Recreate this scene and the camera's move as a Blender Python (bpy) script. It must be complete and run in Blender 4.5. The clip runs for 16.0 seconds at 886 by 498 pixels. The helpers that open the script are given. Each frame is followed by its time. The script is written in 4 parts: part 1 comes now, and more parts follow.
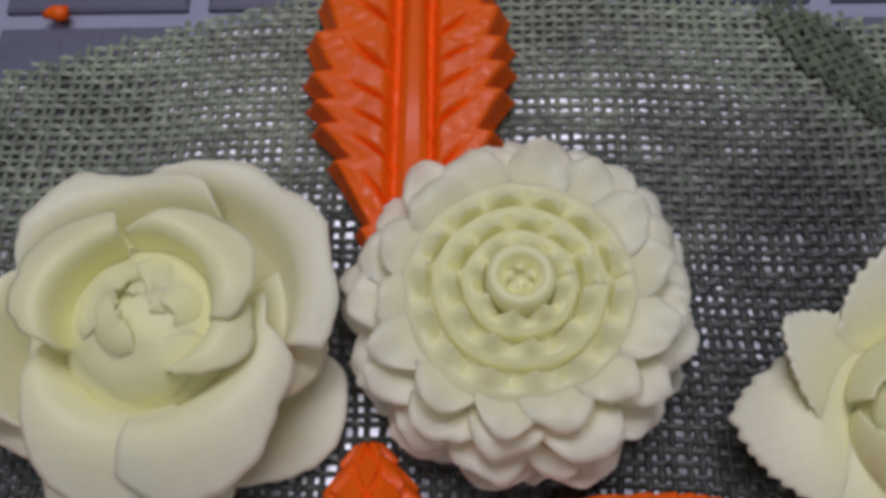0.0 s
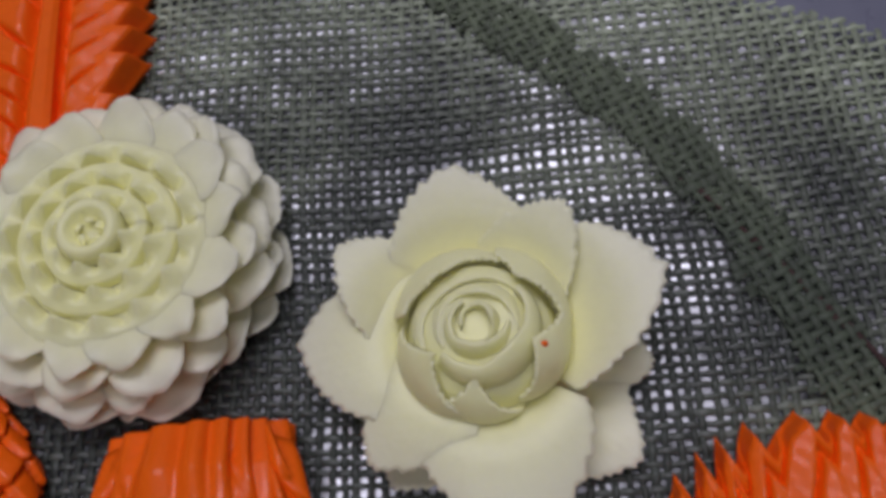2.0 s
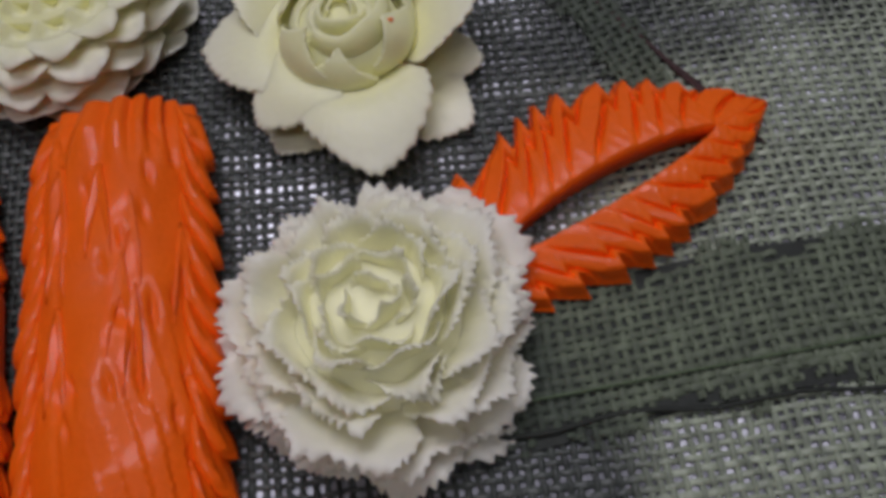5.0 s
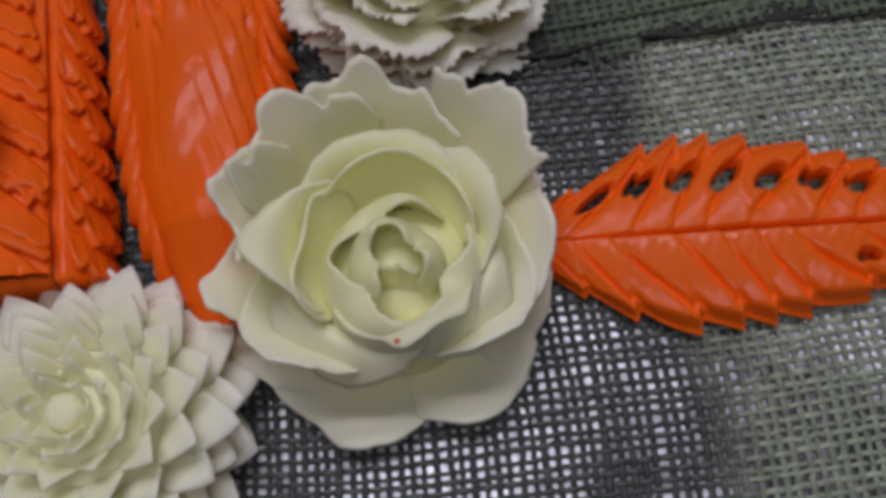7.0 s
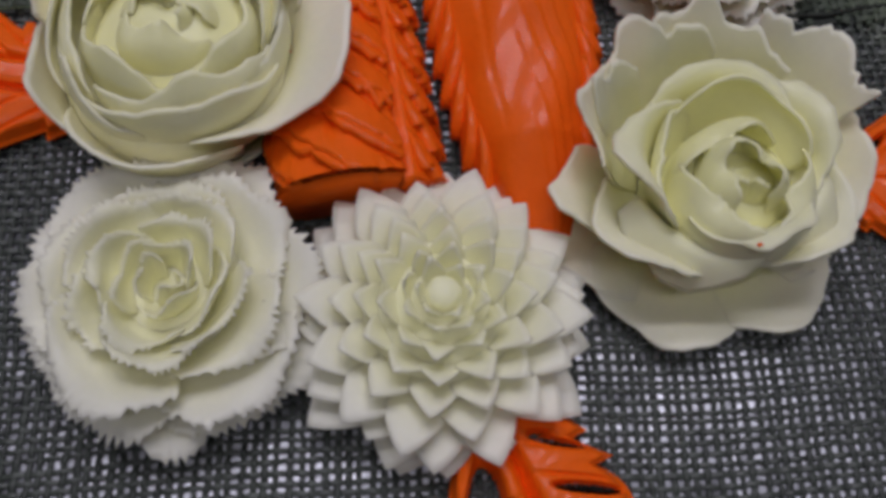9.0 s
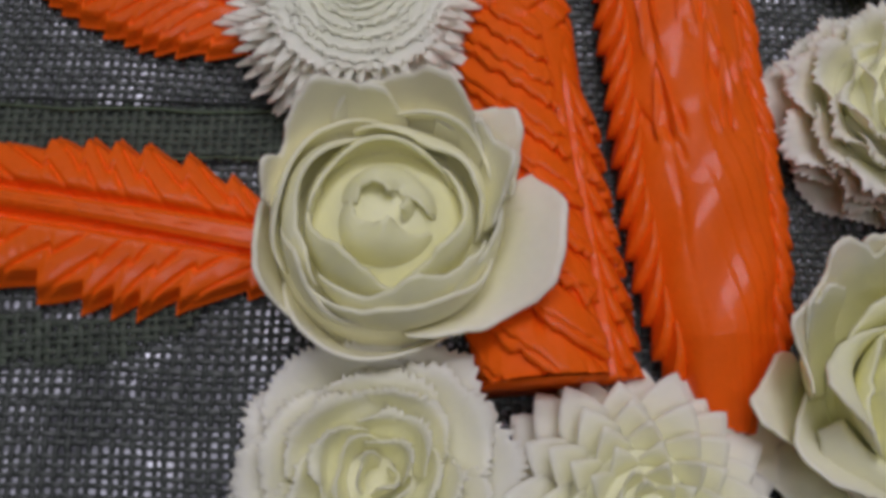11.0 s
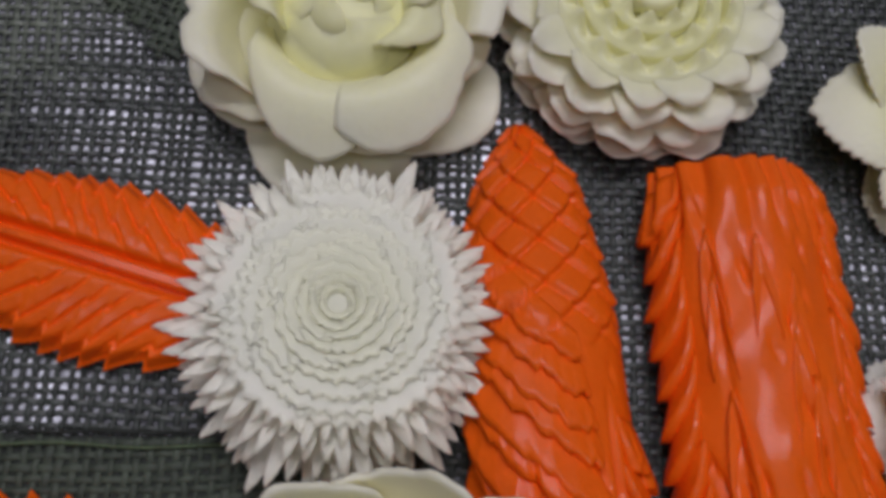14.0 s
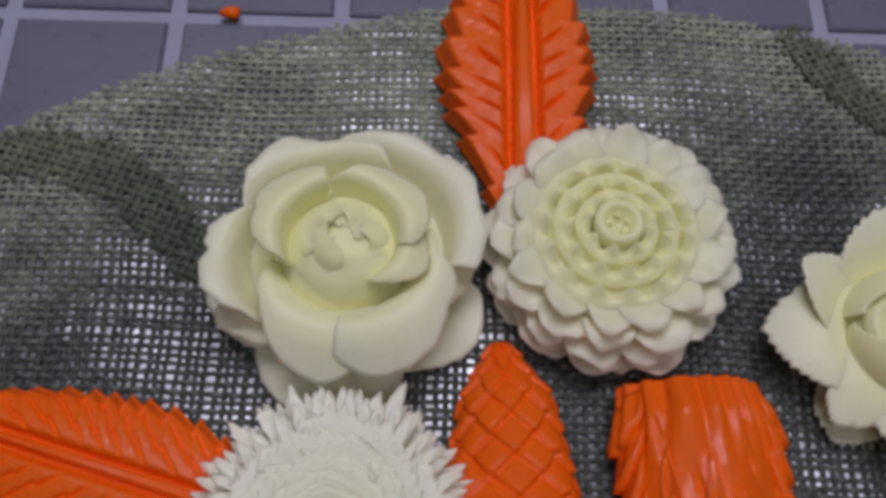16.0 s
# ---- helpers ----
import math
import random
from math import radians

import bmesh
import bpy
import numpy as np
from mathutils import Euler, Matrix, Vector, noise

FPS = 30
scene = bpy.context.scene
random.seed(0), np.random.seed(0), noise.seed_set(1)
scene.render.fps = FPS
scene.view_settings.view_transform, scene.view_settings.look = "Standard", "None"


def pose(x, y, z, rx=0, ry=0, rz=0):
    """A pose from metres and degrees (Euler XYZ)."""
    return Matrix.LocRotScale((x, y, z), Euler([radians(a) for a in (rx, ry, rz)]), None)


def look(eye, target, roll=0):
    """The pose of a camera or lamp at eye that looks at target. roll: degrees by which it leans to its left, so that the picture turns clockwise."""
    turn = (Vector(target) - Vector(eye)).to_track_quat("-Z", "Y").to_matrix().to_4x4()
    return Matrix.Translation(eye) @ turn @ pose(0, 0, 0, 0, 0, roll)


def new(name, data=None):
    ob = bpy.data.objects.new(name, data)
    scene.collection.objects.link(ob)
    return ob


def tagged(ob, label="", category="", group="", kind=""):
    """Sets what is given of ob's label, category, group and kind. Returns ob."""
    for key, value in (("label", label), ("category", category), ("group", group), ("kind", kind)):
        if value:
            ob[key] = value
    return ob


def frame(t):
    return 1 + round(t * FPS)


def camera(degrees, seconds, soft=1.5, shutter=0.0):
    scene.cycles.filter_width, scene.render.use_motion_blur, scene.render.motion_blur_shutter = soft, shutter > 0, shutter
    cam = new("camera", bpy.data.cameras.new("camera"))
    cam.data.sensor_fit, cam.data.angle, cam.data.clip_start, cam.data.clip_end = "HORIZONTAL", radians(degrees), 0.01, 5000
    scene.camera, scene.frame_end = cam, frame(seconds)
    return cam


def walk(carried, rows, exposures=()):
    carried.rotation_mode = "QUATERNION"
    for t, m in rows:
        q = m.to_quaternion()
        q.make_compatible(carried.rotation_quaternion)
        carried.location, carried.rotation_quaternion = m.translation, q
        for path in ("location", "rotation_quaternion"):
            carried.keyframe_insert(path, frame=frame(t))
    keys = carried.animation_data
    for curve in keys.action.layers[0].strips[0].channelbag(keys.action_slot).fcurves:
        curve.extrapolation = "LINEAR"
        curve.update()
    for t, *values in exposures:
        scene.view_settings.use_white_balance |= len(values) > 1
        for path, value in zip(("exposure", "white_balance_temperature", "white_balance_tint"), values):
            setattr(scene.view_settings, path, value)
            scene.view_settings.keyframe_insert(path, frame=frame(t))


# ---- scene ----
cam = camera(50.50, 16.0, soft=4.2)
PATH = [
    (0, (0.00875, -0.06351, 0.12614), (0.00362, -0.00119, -0.01021), -4.651),
    (0.5, (0.01907, -0.06303, 0.12608), (0.01326, -0.00189, -0.01076), -6.350),
    (1, (0.03110, -0.06293, 0.12493), (0.02416, -0.00323, -0.01250), -8.594),
    (1.5, (0.04904, -0.06624, 0.12687), (0.04012, -0.00708, -0.01068), -11.524),
    (2, (0.07116, -0.07075, 0.12671), (0.06005, -0.01327, -0.01140), -15.252),
    (2.5, (0.08375, -0.07522, 0.12946), (0.07226, -0.01781, -0.00864), -16.468),
    (3, (0.08854, -0.07860, 0.13255), (0.07686, -0.02150, -0.00566), -17.805),
    (3.2, (0.08947, -0.08146, 0.13367), (0.07770, -0.02409, -0.00442), -18.088),
    (5.3, (0.07795, -0.14232, 0.13540), (0.07721, -0.07832, -0.00026), -7.416),
    (5.5, (0.07732, -0.14638, 0.13789), (0.07554, -0.08339, 0.00177), -8.365),
    (6, (0.07341, -0.16432, 0.13731), (0.06840, -0.10855, -0.00185), -11.522),
    (6.5, (0.07230, -0.17868, 0.13808), (0.06826, -0.12626, -0.00240), -10.723),
    (7, (0.06901, -0.18954, 0.14063), (0.06689, -0.13631, 0.00041), -8.627),
    (7.5, (0.05595, -0.19631, 0.14226), (0.05852, -0.14156, 0.00263), -3.662),
    (8, (0.02975, -0.20168, 0.14098), (0.03705, -0.14724, 0.00140), 2.277),
    (8.5, (0.01719, -0.20401, 0.14433), (0.02400, -0.15082, 0.00424), 3.289),
    (9, (0.00622, -0.20251, 0.14634), (0.01531, -0.14893, 0.00653), 6.310),
    (9.5, (-0.01449, -0.19899, 0.15193), (-0.00525, -0.14747, 0.01135), 8.380),
    (9.7, (-0.01754, -0.19407, 0.15492), (-0.01202, -0.14770, 0.01237), 6.033),
    (11.8, (-0.02529, -0.15725, 0.16639), (-0.01687, -0.10506, 0.02602), 10.002),
    (12, (-0.02088, -0.15212, 0.17037), (-0.01423, -0.10071, 0.02961), 8.225),
    (12.2, (-0.01869, -0.14287, 0.17021), (-0.01277, -0.09195, 0.02924), 7.394),
    (12.5, (-0.02235, -0.12974, 0.16739), (-0.01480, -0.07898, 0.02645), 9.081),
    (13, (-0.02418, -0.11341, 0.16356), (-0.01643, -0.06294, 0.02252), 9.269),
    (13.5, (-0.02534, -0.10445, 0.15578), (-0.01808, -0.05451, 0.01453), 8.996),
    (13.8, (-0.02667, -0.10293, 0.14662), (-0.01857, -0.05325, 0.00531), 10.030),
    (14, (-0.02486, -0.10352, 0.14010), (-0.01766, -0.05530, -0.00176), 9.379),
    (14.5, (-0.02510, -0.10557, 0.13456), (-0.01818, -0.05771, -0.00743), 9.223),
    (15, (-0.02444, -0.10543, 0.13679), (-0.01828, -0.05867, -0.00560), 8.618),
    (15.2, (-0.02616, -0.10394, 0.14047), (-0.01876, -0.05609, -0.00150), 9.746),
    (15.5, (-0.02464, -0.09072, 0.14540), (-0.01915, -0.04062, 0.00412), 7.403),
    (15.7, (-0.02100, -0.08717, 0.15207), (-0.01815, -0.03152, 0.01280), 3.795),
    (16, (-0.02091, -0.09039, 0.16379), (-0.01689, -0.02826, 0.02732), 4.744),
]
walk(cam, [(t, look(eye, target, roll)) for t, eye, target, roll in PATH])

# ---------------------------------------------------------------- light
world = bpy.data.worlds.new("room_air")
scene.world = world
world.use_nodes = True
world.node_tree.nodes["Background"].inputs[0].default_value = (1.0, 0.985, 0.97, 1)
world.node_tree.nodes["Background"].inputs[1].default_value = 0.22


def area_lamp(name, eye, target, sx, sy, watts, colour):
    data = bpy.data.lights.new(name, "AREA")
    data.shape, data.size, data.size_y, data.energy, data.color = "RECTANGLE", sx, sy, watts, colour
    ob = new(name, data)
    ob.matrix_basis = look(eye, target)
    return ob


TUBE = (1.0, 0.965, 1.11)
area_lamp("ceiling_tube_or_fill_light", (0.02, 0.34, 1.62), (0.02, 0.34, 0), 1.2, 0.18, 7.35, TUBE)
area_lamp("ceiling_tube_or_fill_light", (0.02, 0.84, 1.62), (0.02, 0.84, 0), 1.2, 0.18, 6.4, TUBE)
# unseen fill lamp, added behind the camera to brighten the petals' near sides
area_lamp("ceiling_tube_or_fill_light", (0.02, -0.62, 1.62), (0.02, -0.62, 0), 1.2, 0.18, 4.1, TUBE)


# ---------------------------------------------------------------- materials
def material(name, base, rough=0.5, vary=0.12, scale=200.0, bump=0.1, fine=900.0, sss=0.0, sss_rgb=(1, 0.8, 0.4),
             sss_scale=0.003, spec=0.5, second=None, coat=0.0, metal=0.0, seed_shift=True):
    m = bpy.data.materials.new(name)
    m.use_nodes = True
    nt = m.node_tree
    n, l = nt.nodes, nt.links
    b = n["Principled BSDF"]
    co = n.new("ShaderNodeTexCoord")
    info = n.new("ShaderNodeObjectInfo")
    add = n.new("ShaderNodeVectorMath")
    add.operation = "ADD"
    l.new(co.outputs["Object"], add.inputs[0])
    if seed_shift:
        l.new(info.outputs["Random"], add.inputs[1])
    big = n.new("ShaderNodeTexNoise")
    big.inputs["Scale"].default_value, big.inputs["Detail"].default_value = scale, 3
    l.new(add.outputs[0], big.inputs["Vector"])
    small = n.new("ShaderNodeTexNoise")
    small.inputs["Scale"].default_value, small.inputs["Detail"].default_value = fine, 4
    l.new(add.outputs[0], small.inputs["Vector"])
    ramp = n.new("ShaderNodeValToRGB")
    lo = tuple(c * (1 - vary) for c in base)
    hi = second or tuple(min(1, c * (1 + vary)) for c in base)
    ramp.color_ramp.elements[0].color, ramp.color_ramp.elements[0].position = (*lo, 1), 0.3
    ramp.color_ramp.elements[1].color, ramp.color_ramp.elements[1].position = (*hi, 1), 0.7
    l.new(big.outputs["Fac"], ramp.inputs["Fac"])
    mix = n.new("ShaderNodeMix")
    mix.data_type, mix.blend_type = "RGBA", "MULTIPLY"
    mix.inputs["Factor"].default_value = 0.5
    ramp2 = n.new("ShaderNodeValToRGB")
    ramp2.color_ramp.elements[0].color, ramp2.color_ramp.elements[0].position = (1 - vary, 1 - vary, 1 - vary, 1), 0.35
    ramp2.color_ramp.elements[1].color, ramp2.color_ramp.elements[1].position = (1, 1, 1, 1), 0.6
    l.new(small.outputs["Fac"], ramp2.inputs["Fac"])
    l.new(ramp.outputs["Color"], mix.inputs["A"])
    l.new(ramp2.outputs["Color"], mix.inputs["B"])
    l.new(mix.outputs["Result"], b.inputs["Base Color"])
    rr = n.new("ShaderNodeMapRange")
    rr.inputs["To Min"].default_value, rr.inputs["To Max"].default_value = max(0.05, rough - 0.1), rough + 0.1
    l.new(small.outputs["Fac"], rr.inputs["Value"])
    l.new(rr.outputs["Result"], b.inputs["Roughness"])
    bp = n.new("ShaderNodeBump")
    bp.inputs["Strength"].default_value, bp.inputs["Distance"].default_value = bump, 0.0006
    l.new(small.outputs["Fac"], bp.inputs["Height"])
    l.new(bp.outputs["Normal"], b.inputs["Normal"])
    b.inputs["Specular IOR Level"].default_value = spec
    b.inputs["Metallic"].default_value = metal
    b.inputs["Coat Weight"].default_value, b.inputs["Coat Roughness"].default_value = coat, 0.16
    if sss:
        b.inputs["Subsurface Weight"].default_value = sss
        b.inputs["Subsurface Radius"].default_value = sss_rgb
        b.inputs["Subsurface Scale"].default_value = sss_scale
    return m


def flesh(name, heart, rim, reach, rough=0.38, sss=0.65, deep=0.0014):
    """Radish flesh: yellow-green in the heart of the root, paler towards its skin."""
    m = material(name, rim, rough, 0.04, 90, 0.12, 700, sss, (1.0, 1.0, 0.9), deep, spec=0.4)
    m.node_tree.nodes["Principled BSDF"].subsurface_method = "RANDOM_WALK"
    n, l = m.node_tree.nodes, m.node_tree.links
    co = n.new("ShaderNodeTexCoord")
    flat = n.new("ShaderNodeVectorMath")
    flat.operation = "MULTIPLY"
    flat.inputs[1].default_value = (1, 1, 0)
    l.new(co.outputs["Object"], flat.inputs[0])
    ln = n.new("ShaderNodeVectorMath")
    ln.operation = "LENGTH"
    l.new(flat.outputs[0], ln.inputs[0])
    mr = n.new("ShaderNodeMapRange")
    mr.interpolation_type = "SMOOTHSTEP"
    mr.inputs["From Min"].default_value, mr.inputs["From Max"].default_value = 0.25 * reach, reach
    l.new(ln.outputs["Value"], mr.inputs["Value"])
    ramp = n.new("ShaderNodeValToRGB")
    ramp.color_ramp.elements[0].color, ramp.color_ramp.elements[1].color = (*heart, 1), (*rim, 1)
    l.new(mr.outputs["Result"], ramp.inputs["Fac"])
    old = n["Principled BSDF"].inputs["Base Color"].links[0].from_node
    l.new(ramp.outputs["Color"], old.inputs["A"])
    return m


CREAM = flesh("cream_radish_flesh", (0.95, 0.93, 0.52), (0.955, 0.92, 0.68), 0.027)
IVORY = flesh("ivory_radish_flesh", (0.955, 0.925, 0.54), (0.955, 0.91, 0.69), 0.027)
WHITE = flesh("white_radish_flesh", (0.97, 0.95, 0.63), (0.97, 0.94, 0.74), 0.024, 0.42)
NEEDLE = flesh("thin_white_radish_flesh", (0.86, 0.86, 0.65), (0.875, 0.87, 0.735), 0.020, 0.42, 0.7, 0.0020)
NEEDLE.node_tree.nodes["Principled BSDF"].subsurface_method = "BURLEY"
CARROT = material("carrot_flesh", (1.0, 0.137, 0.0042), 0.52, 0.06, 130, 0.25, 1100, 0.12, (1.0, 0.4, 0.08), 0.0010, spec=0.16, coat=0.22)
CARROT.node_tree.nodes["Principled BSDF"].subsurface_method = "BURLEY"
CARROT.node_tree.nodes["Principled BSDF"].inputs["Coat Roughness"].default_value = 0.13
TILE = material("grey_lilac_tile", (0.150, 0.155, 0.215), 0.3, 0.06, 30, 0.05, 300)
GROUT = material("pale_grout", (0.34, 0.35, 0.47), 0.6, 0.08, 60, 0.2, 500)
PLASTER = material("grey_plaster", (0.30, 0.30, 0.29), 0.8, 0.04, 3, 0.1, 60)
FLOORM = material("grey_floor", (0.25, 0.24, 0.23), 0.5, 0.1, 4, 0.1, 60)
LAMPM = material("white_enamel", (0.8, 0.8, 0.8), 0.4, 0.03, 10, 0.02, 60)


# ---------------------------------------------------------------- building helpers
def mesh_object(name, verts, faces, mat, parent=None, label="", smooth=True):
    me = bpy.data.meshes.new(name)
    me.from_pydata([tuple(v) for v in verts], [], faces)
    me.update()
    if smooth:
        me.polygons.foreach_set("use_smooth", [True] * len(me.polygons))
    me.materials.append(mat)
    ob = new(name, me)
    ob.parent = parent
    if label:
        tagged(ob, label)
    return ob


def thing(name, place, turn=0.0, label="", category="", group="", kind=""):
    ob = new(name)
    ob.empty_display_size = 0.01
    ob.matrix_basis = pose(*place, 0, 0, turn)
    return tagged(ob, label, category, group, kind)


def shell(grid, thick):
    """A closed sheet of that thickness from a grid of points (rows along, columns across)."""
    g = np.asarray(grid, float)
    a, b = g.shape[:2]
    du = np.gradient(g, axis=1)
    dv = np.gradient(g, axis=0)
    nrm = np.cross(du, dv)
    nrm /= np.linalg.norm(nrm, axis=2, keepdims=True) + 1e-12
    t = np.asarray(thick, float)
    if t.ndim == 0:
        t = np.full((a, b), float(t))
    top, bot = g + nrm * t[..., None] * 0.5, g - nrm * t[..., None] * 0.5
    return close_sheets(top, bot)


def close_sheets(top, bot, keep=None):
    a, b = top.shape[:2]
    verts = np.concatenate([top.reshape(-1, 3), bot.reshape(-1, 3)])
    n = a * b
    faces = []
    for i in range(a - 1):
        for j in range(b - 1):
            if keep is not None and not keep[i, j]:
                continue
            p, q, r, s = i * b + j, i * b + j + 1, (i + 1) * b + j + 1, (i + 1) * b + j
            faces.append((p, q, r, s))
            faces.append((n + s, n + r, n + q, n + p))
    rim = [(0, j) for j in range(b)] + [(i, b - 1) for i in range(1, a)] + [(a - 1, j) for j in range(b - 2, -1, -1)] + [(i, 0) for i in range(a - 2, 0, -1)]
    for k in range(len(rim)):
        p, q = rim[k], rim[(k + 1) % len(rim)]
        i, j = p[0] * b + p[1], q[0] * b + q[1]
        faces.append((j, i, n + i, n + j))
    return verts, faces


def tri(x):
    return 2 * np.abs(x - np.floor(x + 0.5))


def lathe(name, parent, mat, profile, n=40, wobble=0.0, rng=None):
    """A turned body from (radius, height) pairs, bottom first, closed at both ends."""
    verts, faces = [], []
    for k, (r, z) in enumerate(profile):
        for i in range(n):
            a = 2 * math.pi * i / n
            q = 1 + wobble * (math.sin(3 * a + k) + 0.6 * math.sin(5 * a + 2 * k))
            verts.append((r * q * math.cos(a), r * q * math.sin(a), z))
    for k in range(len(profile) - 1):
        for i in range(n):
            j = (i + 1) % n
            faces.append((k * n + i, k * n + j, (k + 1) * n + j, (k + 1) * n + i))
    faces.append(tuple(range(n - 1, -1, -1)))
    faces.append(tuple(range((len(profile) - 1) * n, len(profile) * n)))
    return mesh_object(name, verts, faces, mat, parent)


# ---------------------------------------------------------------- room that closes the place
def box(name, lo, hi, mat, parent=None, label=""):
    (x0, y0, z0), (x1, y1, z1) = lo, hi
    verts = [(x, y, z) for z in (z0, z1) for y in (y0, y1) for x in (x0, x1)]
    faces = [(0, 2, 3, 1), (4, 5, 7, 6), (0, 1, 5, 4), (2, 6, 7, 3), (0, 4, 6, 2), (1, 3, 7, 5)]
    return mesh_object(name, verts, faces, mat, parent, label, smooth=False)


tagged(box("floor", (-2, -2, -0.84), (2, 2, -0.76), FLOORM), "plain grey floor under the tiled table", "floor", kind="structure")
tagged(box("ceiling", (-2, -2, 1.66), (2, 2, 1.74), PLASTER), "plain grey plaster ceiling over the table", "ceiling", kind="structure")
tagged(box("wall_north", (-2, 2, -0.76), (2, 2.1, 1.66), PLASTER), "plain grey plaster wall behind the table", "wall", kind="structure")
tagged(box("wall_south", (-2, -2.1, -0.76), (2, -2, 1.66), PLASTER), "plain grey plaster wall behind the camera", "wall", kind="structure")
tagged(box("wall_east", (2, -2, -0.76), (2.1, 2, 1.66), PLASTER), "plain grey plaster wall beside the table", "wall", kind="structure")
tagged(box("wall_west", (-2.1, -2, -0.76), (-2, 2, 1.66), PLASTER), "plain grey plaster wall beside the table", "wall", kind="structure")

# ---------------------------------------------------------------- tiled table
table = tagged(box("table", (-0.7, -0.65, -0.04), (0.75, 0.45, -0.0034), GROUT), "table topped with small grey-lilac square tiles and pale grout", "table")
PITCH_T, JOINT = 0.0354, 0.0036


def tile_mesh():
    h, c = (PITCH_T - JOINT) / 2, 0.0006
    rows = [(h, -0.0036), (h, -0.0026), (h - c, -0.0022)]
    verts = [(sx * r, sy * r, z) for r, z in rows for sx, sy in ((-1, -1), (1, -1), (1, 1), (-1, 1))]
    faces = [(k * 4 + i, k * 4 + (i + 1) % 4, k * 4 + 4 + (i + 1) % 4, k * 4 + 4 + i) for k in range(2) for i in range(4)]
    return verts, faces + [(8, 9, 10, 11)]


tv, tf = tile_mesh()
first_tile = mesh_object("tile", tv, tf, TILE, table, smooth=False)
shared = first_tile.data
rest_v, rest_f = [], []
first_used = False
for iy in range(-16, 12):
    for ix in range(-17, 20):
        x, y = -0.0565 + PITCH_T * (ix + 0), 0.0215 + PITCH_T * iy
        near = -0.2 < x < 0.24 and -0.01 < y < 0.2
        if near:
            ob = first_tile if not first_used else new("tile", shared)
            first_used = True
            ob.parent = table
            ob.location = (x, y, 0)
        else:
            k = len(rest_v)
            rest_v += [(a + x, b + y, z) for a, b, z in tv]
            rest_f += [tuple(i + k for i in f) for f in tf]
tagged(mesh_object("tiles", rest_v, rest_f, TILE, table, smooth=False), kind="stuff")

# ---------------------------------------------------------------- woven placemat
MAT_C, MAT_R = (0.015, -0.177), 0.2205


def mat_material(name, dark, pale, rough, spec):
    """Thread: dark in the middle of the mat, pale towards its rim, with uneven streaks and a painted sheen in the
    south-east.
    """
    m = bpy.data.materials.new(name)
    m.use_nodes = True
    n, l = m.node_tree.nodes, m.node_tree.links
    b = n["Principled BSDF"]
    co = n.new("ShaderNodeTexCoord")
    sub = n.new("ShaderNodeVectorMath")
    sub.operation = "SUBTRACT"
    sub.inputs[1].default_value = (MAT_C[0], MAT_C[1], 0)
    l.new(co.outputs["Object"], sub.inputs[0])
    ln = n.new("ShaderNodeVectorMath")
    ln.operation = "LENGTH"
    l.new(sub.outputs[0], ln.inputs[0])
    nz = n.new("ShaderNodeTexNoise")
    nz.inputs["Scale"].default_value, nz.inputs["Detail"].default_value = 40, 4
    l.new(co.outputs["Object"], nz.inputs["Vector"])
    ma = n.new("ShaderNodeMath")
    ma.operation = "MULTIPLY_ADD"
    ma.inputs[1].default_value = 0.09
    l.new(nz.outputs["Fac"], ma.inputs[0])
    l.new(ln.outputs["Value"], ma.inputs[2])
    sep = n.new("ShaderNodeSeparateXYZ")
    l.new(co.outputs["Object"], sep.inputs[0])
    # paler south-east: lighter threads there, plus sheen put into the colour
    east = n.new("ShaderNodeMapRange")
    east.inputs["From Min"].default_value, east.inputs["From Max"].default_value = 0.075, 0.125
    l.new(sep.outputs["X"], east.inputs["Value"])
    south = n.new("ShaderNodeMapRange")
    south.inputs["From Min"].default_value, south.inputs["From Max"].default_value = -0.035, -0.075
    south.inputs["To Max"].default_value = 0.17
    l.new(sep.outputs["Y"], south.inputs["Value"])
    sheen_corner = n.new("ShaderNodeMath")
    sheen_corner.operation = "MULTIPLY"
    l.new(east.outputs["Result"], sheen_corner.inputs[0])
    l.new(south.outputs["Result"], sheen_corner.inputs[1])
    rim_and_sheen = n.new("ShaderNodeMath")
    l.new(ma.outputs[0], rim_and_sheen.inputs[0])
    l.new(sheen_corner.outputs[0], rim_and_sheen.inputs[1])
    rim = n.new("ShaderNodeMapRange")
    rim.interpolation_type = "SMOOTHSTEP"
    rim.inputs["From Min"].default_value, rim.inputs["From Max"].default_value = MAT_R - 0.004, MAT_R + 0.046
    l.new(rim_and_sheen.outputs[0], rim.inputs["Value"])
    fine = n.new("ShaderNodeTexNoise")
    fine.inputs["Scale"].default_value, fine.inputs["Detail"].default_value = 420, 3
    l.new(co.outputs["Object"], fine.inputs["Vector"])
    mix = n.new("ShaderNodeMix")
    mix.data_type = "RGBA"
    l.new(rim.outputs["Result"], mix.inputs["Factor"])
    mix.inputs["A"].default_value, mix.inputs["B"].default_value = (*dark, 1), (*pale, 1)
    mul = n.new("ShaderNodeMix")
    mul.data_type, mul.blend_type = "RGBA", "MULTIPLY"
    mul.inputs["Factor"].default_value = 1
    rp = n.new("ShaderNodeValToRGB")
    rp.color_ramp.elements[0].color, rp.color_ramp.elements[0].position = (0.55, 0.55, 0.55, 1), 0.3
    rp.color_ramp.elements[1].color, rp.color_ramp.elements[1].position = (1.3, 1.3, 1.25, 1), 0.75
    l.new(fine.outputs["Fac"], rp.inputs["Fac"])
    l.new(mix.outputs["Result"], mul.inputs["A"])
